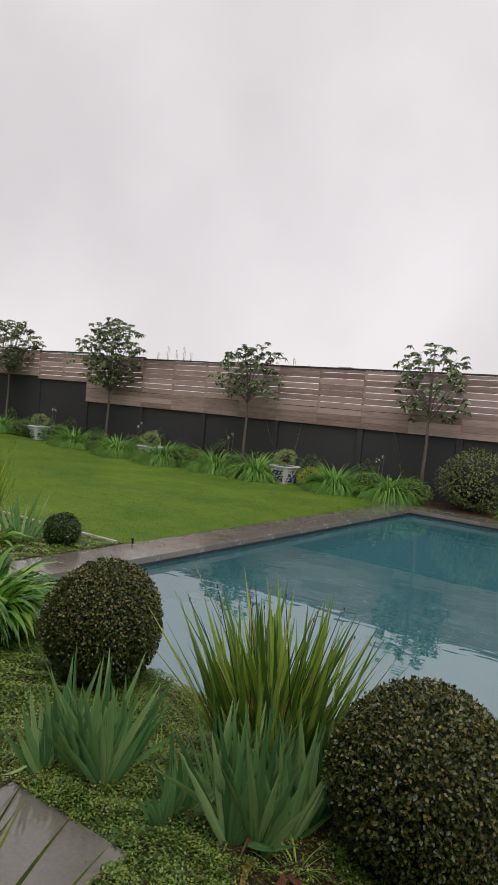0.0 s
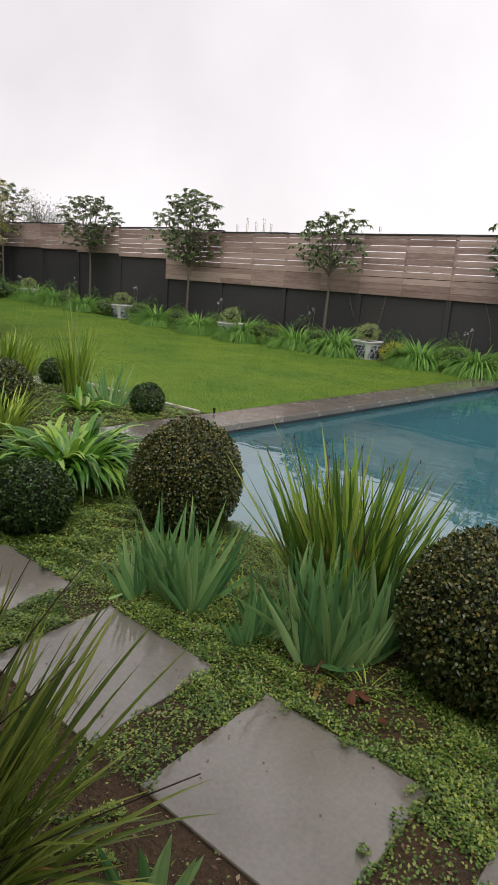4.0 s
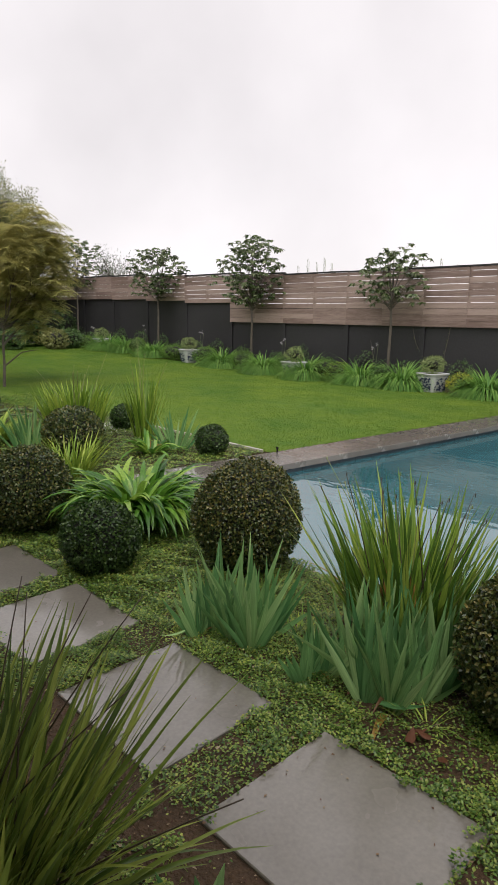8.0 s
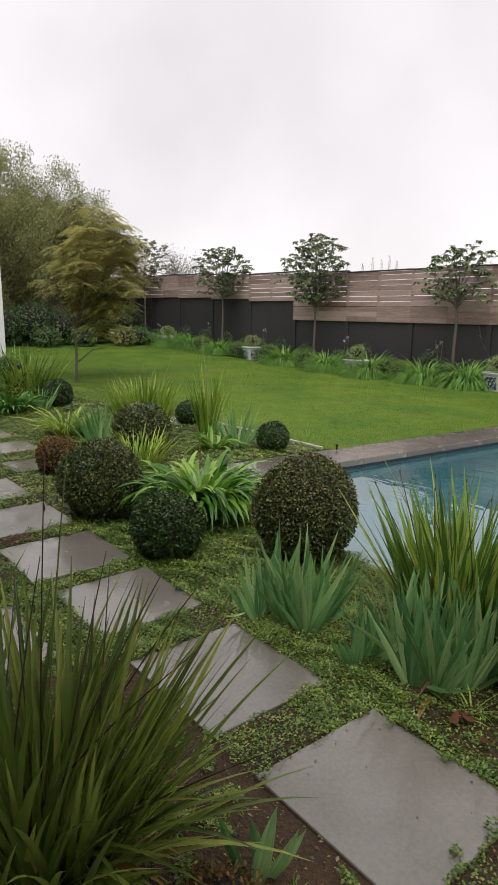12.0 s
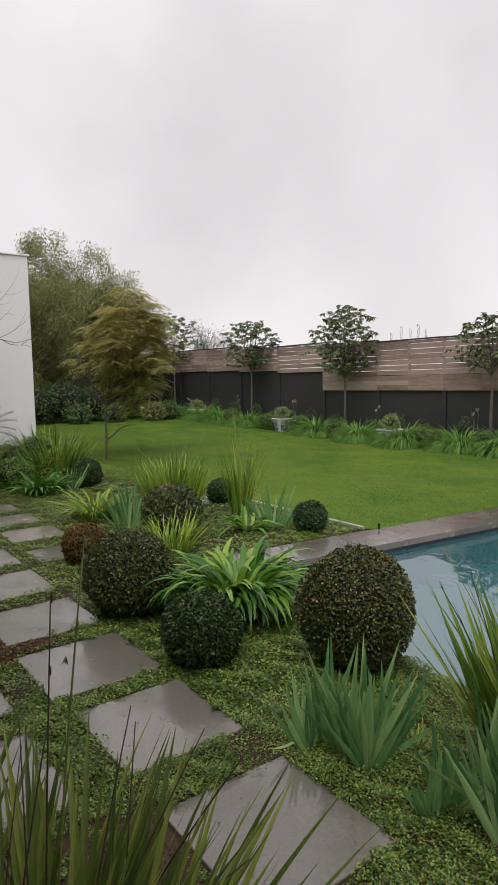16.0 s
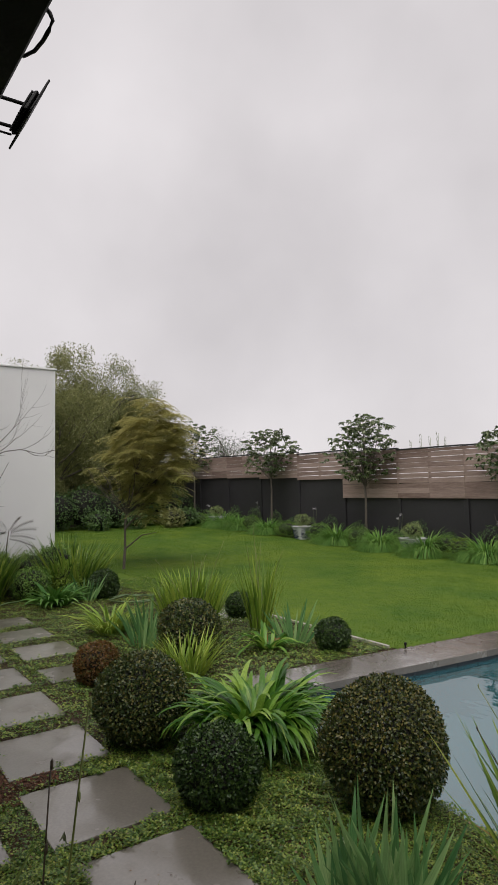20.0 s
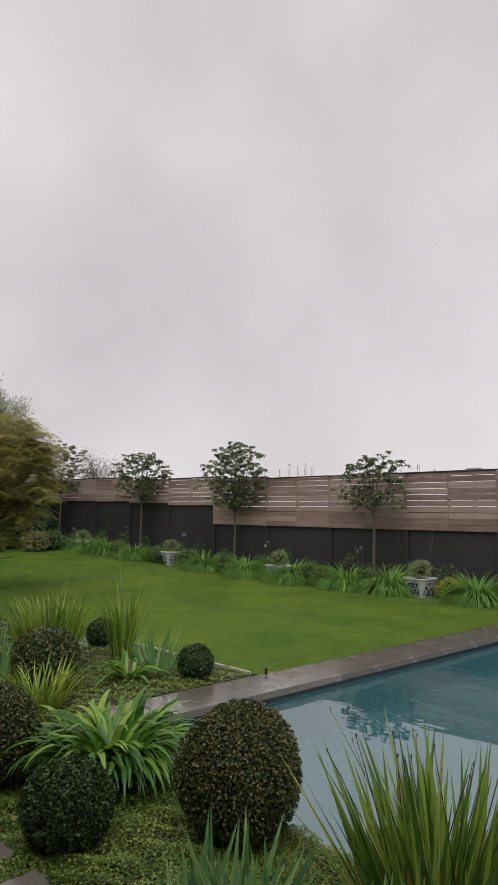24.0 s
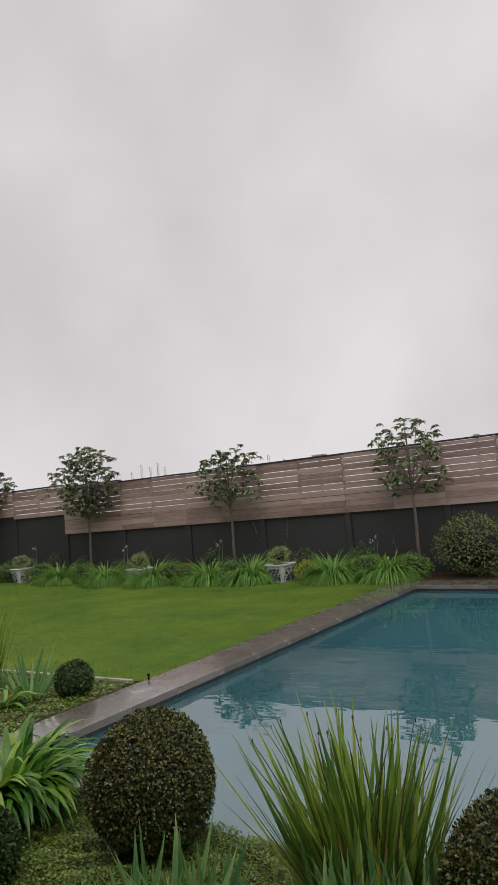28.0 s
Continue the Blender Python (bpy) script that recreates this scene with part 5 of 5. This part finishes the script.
V, F = tube([(-9.6 + 0.25 * math.sin(i * 0.9) * (i % 3) * 0.4, 0.9 + i * 0.2, 0.045 + gz(-9.6)) for i in range(14)], [0.013] * 14, 6)
tagged(new("garden_hose", mesh_of("garden_hose", V, F, M_HOSE, True)), "green garden hose lying across the path", "hose")
bmx = [(-8.7 - (0.3 + 0.02 * i % 0.11) * math.cos(i * 0.33), 3.3 + (0.3 + 0.015 * i % 0.13) * math.sin(i * 0.33), 0.03 + 0.0006 * i) for i in range(40)] + [(-9.05 - 0.09 * i, 3.05 - 0.06 * i, 0.03) for i in range(1, 9)]
V, F = tube(bmx, [0.011] * len(bmx), 6)
tagged(new("garden_hose", mesh_of("garden_hose", V, F, M_HOSE, True)), "loosely coiled green garden hose on the ground", "hose")
n = 420
px, py = rng.normal(-6.75, 0.18, n), rng.normal(3.72, 0.28, n)
V, F = [], []
for i in range(n):
    o, s_ = len(V), rng.uniform(0.012, 0.03)
    for d in ((1, 0, 0), (0, 1, 0), (-1, 0, 0), (0, -1, 0), (0, 0, 0.7)):
        V.append((px[i] + d[0] * s_, py[i] + d[1] * s_ * 0.8, 0.002 + d[2] * s_ + 0.006))
    F += [(o, o + 1, o + 4), (o + 1, o + 2, o + 4), (o + 2, o + 3, o + 4), (o + 3, o, o + 4)]
tagged(new("gravel", quick("gravel", V, F, M_PEBBLE)), "patch of pale loose gravel", "gravel", kind="stuff")

# floodlight, cable and dome light on the eave
flood = tagged(new("floodlight"), "black outdoor floodlight on two brackets under the eave", "floodlight")
flood.location = (-0.55, -0.622, 2.924)
tilt_m = pose(0, 0, 0, -26, 0, 0)
part("housing", box("housing", -0.075, 0.075, -0.004, 0.01, -0.038, 0.038, M_BLACK, 0.006), flood, m=tilt_m)
for k in range(9):
    part("fin", box("fin", -0.07 + k * 0.016, -0.064 + k * 0.016, -0.011, -0.0045, -0.034, 0.034, M_BLACK, 0.002), flood, m=tilt_m)
part("front_plate", box("front_plate", -0.118, 0.118, 0.011, 0.017, -0.058, 0.058, M_BLACK, 0.003), flood, m=tilt_m)
for bx_ in (-0.08, 0.05):
    part("bracket", box("bracket", bx_ - 0.005, bx_ + 0.005, -0.184, -0.004, -0.01, -0.002, M_BLACK, 0.002), flood)
V, F = tube([(-0.03, -0.184, -0.006), (-0.05, -0.12, -0.022), (-0.08, -0.05, -0.03), (-0.095, -0.012, -0.022)], [0.0035] * 4, 6)
part("lead", mesh_of("lead", V, F, M_BLACK, True), flood)
V, F = tube([(-0.06, -0.725, 2.9), (-0.043, -0.71, 2.859), (-0.021, -0.708, 2.834), (-0.007, -0.706, 2.81), (-0.036, -0.706, 2.806), (-0.075, -0.706, 2.809), (-0.139, -0.706, 2.825), (-0.216, -0.71, 2.857), (-0.26, -0.725, 2.9)], [0.0045] * 9, 6)
tagged(new("cable", mesh_of("cable", V, F, M_BLACK, True)), "black cable looping off the eave", "cable")
dome = tagged(new("eave_lamp"), "small dark dome lamp under the eave", "lamp")
dome.location = (-0.1, -0.9, 2.735)
dome.scale = (0.66, 0.66, 0.66)
bm = bmesh.new()
bmesh.ops.create_uvsphere(bm, u_segments=20, v_segments=12, radius=0.05)
part("globe", from_bm("globe", bm, M_GLOSS, True), dome, "dark glossy globe")
bm = bmesh.new()
bmesh.ops.create_cone(bm, cap_ends=True, segments=20, radius1=0.045, radius2=0.045, depth=0.05)
part("collar", from_bm("collar", bm, M_BLACK), dome, m=pose(0, 0, 0.035))

# tops of reeds and roof bits beyond the fence
for k, x in enumerate((-12.3, -11.9, -11.55, -11.25, -10.98, -7.9, -7.36, -6.9)):
    root = tagged(new("reed"), "thin pale reed plume beyond the fence", "reed", "far reeds")
    root.location = (x, 14.2, 0)
    hh = (3.15, 3.33, 3.22, 3.34, 3.2, 3.0, 3.14, 2.98)[k]
    stalk(root, 0, 0, hh, 1, 0, M_STALK_GREEN, 0, r=0.012)
    P = np.stack([np.zeros(40), np.zeros(40), rng.uniform(hh - 0.45, hh, 40)], 1)
    part("plume", leaf_mesh("plume", P, rng.normal(size=(40, 3)) * 0.3 + (0, 0, 1), 0.07, 0.01, M_STALK_GREEN), root)
for x, w in ((-6.25, 0.2), (-1.97, 0.07)):
    cow = tagged(new("roof_vent"), "small grey roof vent beyond the fence", "vent")
    cow.location = (x, 15.2, 0)
    part("pipe", box("pipe", -0.04, 0.04, -0.04, 0.04, 0, 3.0, M_EDGE, 0.004), cow)
    part("cap", box("cap", -w, w, -0.1, 0.1, 3.0, 3.05, M_EDGE, 0.01), cow)

# ---- ground cover, fallen leaves and grass ----
def cover_points(n, x0, x1, y0, y1):
    x, y = rng.uniform(x0, x1, n), rng.uniform(y0, y1, n)
    u, v = pool_uv(x, y)
    spill = 0.5 + 0.5 * np.sin(x * 23 + 1.3 * np.sin(y * 17)) * np.cos(y * 21 - 1.1 * np.sin(x * 19))
    ok = (~inside_slab(x, y, -0.012) | (~inside_slab(x, y, -0.055) & (spill > 0.93))) & ~((u > -COPE - 0.005) & (v > 0.01)) & ~((v > -0.0) & (u > 0)) & ((y < 4.28) | (x < -7.4))
    patch = 0.5 + 0.5 * np.sin(x * 5.3 + 1.5 * np.sin(y * 4.1)) * np.cos(y * 6.1 - 1.2 * np.sin(x * 3.7))
    dens = 0.75 + 0.25 * patch
    bare = (y < 0.03) & (x > -1.1)
    moss = 0.5 + 0.5 * np.sin(x * 17 + 2 * np.sin(y * 13)) * np.cos(y * 19 - 1.7 * np.sin(x * 11))
    dens = np.where(bare, 0.004 + 0.8 * (moss > 0.86), dens)
    bare2 = (y > 0.0) & (y < 0.66) & (x > -0.28) & (x < 0.02)
    dens = np.where(bare2, 0.35 + 0.6 * (y > 0.4), dens)
    strip = (x > 0.72) & (x < 0.94) & (y < 0.62)
    dens = np.where(strip, 0.12 + 0.8 * (y > 0.52), dens)
    path = ((np.abs(x + 3.3) < 0.5) & (np.abs(y + 0.12) < 0.12)) | ((np.abs(x + 3.03) < 0.11) & (y > 0) & (y < 0.25))
    dens = np.where(path, 0.1, dens)
    gap = (x < -0.9) & (y > -0.9) & (y < 0.7)
    dens = np.where(gap & (patch < 0.35), dens * 0.35, dens)
    far = x < -8.2
    dens = np.where(far, 0.6, dens)
    shade = ((x - 0.3) ** 2 + (y - 1.15) ** 2 < 0.16) & (patch < 0.7)
    dens = np.where(shade, 0.25, dens)
    ok &= rng.random(n) < dens
    return x[ok], y[ok]


for label_, n, box_, size in (("low small-leaved green groundcover between the slabs", 330000, (-1.3, 2.0, -1.2, 1.9), 0.0145), ("low small-leaved green groundcover beside the slab path", 200000, (-3.4, -1.3, -1.7, 2.4), 0.0185), ("low small-leaved green groundcover near the veranda", 60000, (2.0, 2.7, -1.7, 2.4), 0.0185), ("low small-leaved green groundcover along the pool", 30000, (-1.3, 2.0, 1.9, 2.4), 0.0185), ("low small-leaved green groundcover under the eave", 50000, (-1.3, 2.0, -1.7, -1.2), 0.0185), ("low small-leaved green groundcover beside the veranda", 60000, (2.7, 5.2, -1.7, 2.6), 0.03), ("low small-leaved green groundcover in the bed", 220000, (-11.0, -3.4, -1.7, 4.6), 0.026)):
    x, y = cover_points(n, *box_)
    k = len(x)
    hgt = 0.05 * (0.5 + 0.5 * np.sin(x * 13 + 2 * np.sin(y * 11)) * np.sin(y * 15.3 + np.sin(x * 9))) ** 1.3 + 0.012
    P = np.stack([x, y, gz_np(x) - 0.01 + hgt * rng.random(k) ** 0.5 + 0.022 * inside_slab(x, y, -0.012)], 1)
    a = rng.uniform(0, 2 * math.pi, k)
    D = np.stack([np.cos(a), np.sin(a), rng.uniform(-0.25, 0.9, k)], 1)
    tagged(new("groundcover", leaf_mesh("groundcover", P, D, size * rng.uniform(0.6, 1.2, k), size * 0.75 * rng.uniform(0.7, 1.2, k), M_COVER, 0.15, (0, 0, 1))), label_, "groundcover", kind="stuff")

n = 4200
x, y = rng.uniform(-7, 2.2, n), rng.uniform(-1.4, 2.1, n)
ok = ~inside_slab(x, y, 0.0) & (pool_uv(x, y)[1] < -0.02)
x, y = x[ok], y[ok]
k = len(x)
P = np.stack([x, y, rng.uniform(0.0, 0.035, k)], 1)
a = rng.uniform(0, 2 * math.pi, k)
tagged(new("leaf_litter", leaf_mesh("leaf_litter", P, np.stack([np.cos(a), np.sin(a), rng.uniform(-0.05, 0.25, k)], 1), rng.uniform(0.01, 0.03, k), rng.uniform(0.006, 0.014, k), M_LITTER, 0.2, (0, 0, 1))), "scattered brown and pale fallen leaves on the soil", "leaf litter", kind="stuff")
# litter crumbs on bare soil; the pale ones double as painted wet glints
n = 2600
x, y = rng.uniform(-1.1, 1.0, n), rng.uniform(-1.3, 0.02, n)
k = n
a = rng.uniform(0, 2 * math.pi, k)
tagged(new("soil_crumbs_glints", leaf_mesh("soil_crumbs_glints", np.stack([x, y, rng.uniform(0.0, 0.008, k)], 1), np.stack([np.cos(a), np.sin(a), rng.uniform(-0.1, 0.6, k)], 1), rng.uniform(0.004, 0.014, k), rng.uniform(0.003, 0.008, k), M_LITTER, 0.3, (0, 0, 1))), "tiny brown crumbs and pale specks painted as wet glints on bare soil", "leaf litter", kind="stuff")
n = 2600
x, y = rng.uniform(-3.85, -2.75, n), rng.normal(-0.12, 0.07, n)
x[:500], y[:500] = rng.uniform(-3.14, -2.92, 500), rng.uniform(0.0, 0.25, 500)
ok = ~inside_slab(x, y, 0.0)
x, y = x[ok], y[ok]
k = len(x)
a = rng.uniform(0, 2 * math.pi, k)
tagged(new("bark_mulch", leaf_mesh("bark_mulch", np.stack([x, y, rng.uniform(0.0, 0.016, k)], 1), np.stack([np.cos(a), np.sin(a), rng.uniform(-0.1, 0.3, k)], 1), rng.uniform(0.015, 0.04, k), rng.uniform(0.01, 0.02, k), M_MULCH, 0.2, (0, 0, 1))), "red-brown bark chips between the slabs", "mulch", kind="stuff")
n = 60
sx, sy = rng.uniform(-1.9, 0.7, n), rng.uniform(0.03, 0.64, n)
ok = inside_slab(sx, sy, -0.02)
sx, sy = sx[ok], sy[ok]
k = len(sx)
a = rng.uniform(0, 2 * math.pi, k)
tagged(new("slab_crumbs", leaf_mesh("slab_crumbs", np.stack([sx, sy, np.full(k, 0.0135)], 1), np.stack([np.cos(a), np.sin(a), np.full(k, 0.1)], 1), rng.uniform(0.006, 0.018, k), rng.uniform(0.004, 0.01, k), M_LITTER, 0.2, (0, 0, 1))), "small wet leaf crumbs on the slabs", "leaf litter", kind="stuff")

n = 260000
gx, gy = -3.0 - 21 * rng.random(n) ** 1.8, rng.uniform(4.3, 11.9, n)
lim = PC[0] + (gy - PC[1]) * math.tan(TURN) - COPE
near_y = np.array([lawn_near(v) for v in np.linspace(-28, -3, 200)])
ok = (gx < lim + 0.02) & (gy > np.interp(gx, np.linspace(-28, -3, 200), near_y) - 0.02)
gx, gy = gx[ok], gy[ok]
k = len(gx)
a = rng.uniform(0, 2 * math.pi, k)
hh = rng.uniform(0.006, 0.019, k)
w = 0.004 + 0.0004 * np.abs(gx + 3)
base = np.stack([gx, gy, gz_np(gx) + 0.01], 1)
side = np.stack([np.cos(a), np.sin(a), np.zeros(k)], 1) * w[:, None]
tip_ = base + np.stack([rng.normal(0, 0.012, k), rng.normal(0, 0.012, k), hh], 1)
V = np.stack([base - side, base + side, tip_], 1).reshape(-1, 3)
tagged(new("grass", quick("grass", V, np.arange(3 * k).reshape(-1, 3), M_GRASS)), "short mown grass blades of the lawn", "grass", kind="stuff")

# slabs last
for x0, x1, y0, y1 in SLABS:
    part("slab", box("slab", x0, x1, y0, y1, -0.03, 0.012, M_SLAB, 0.004), paving)
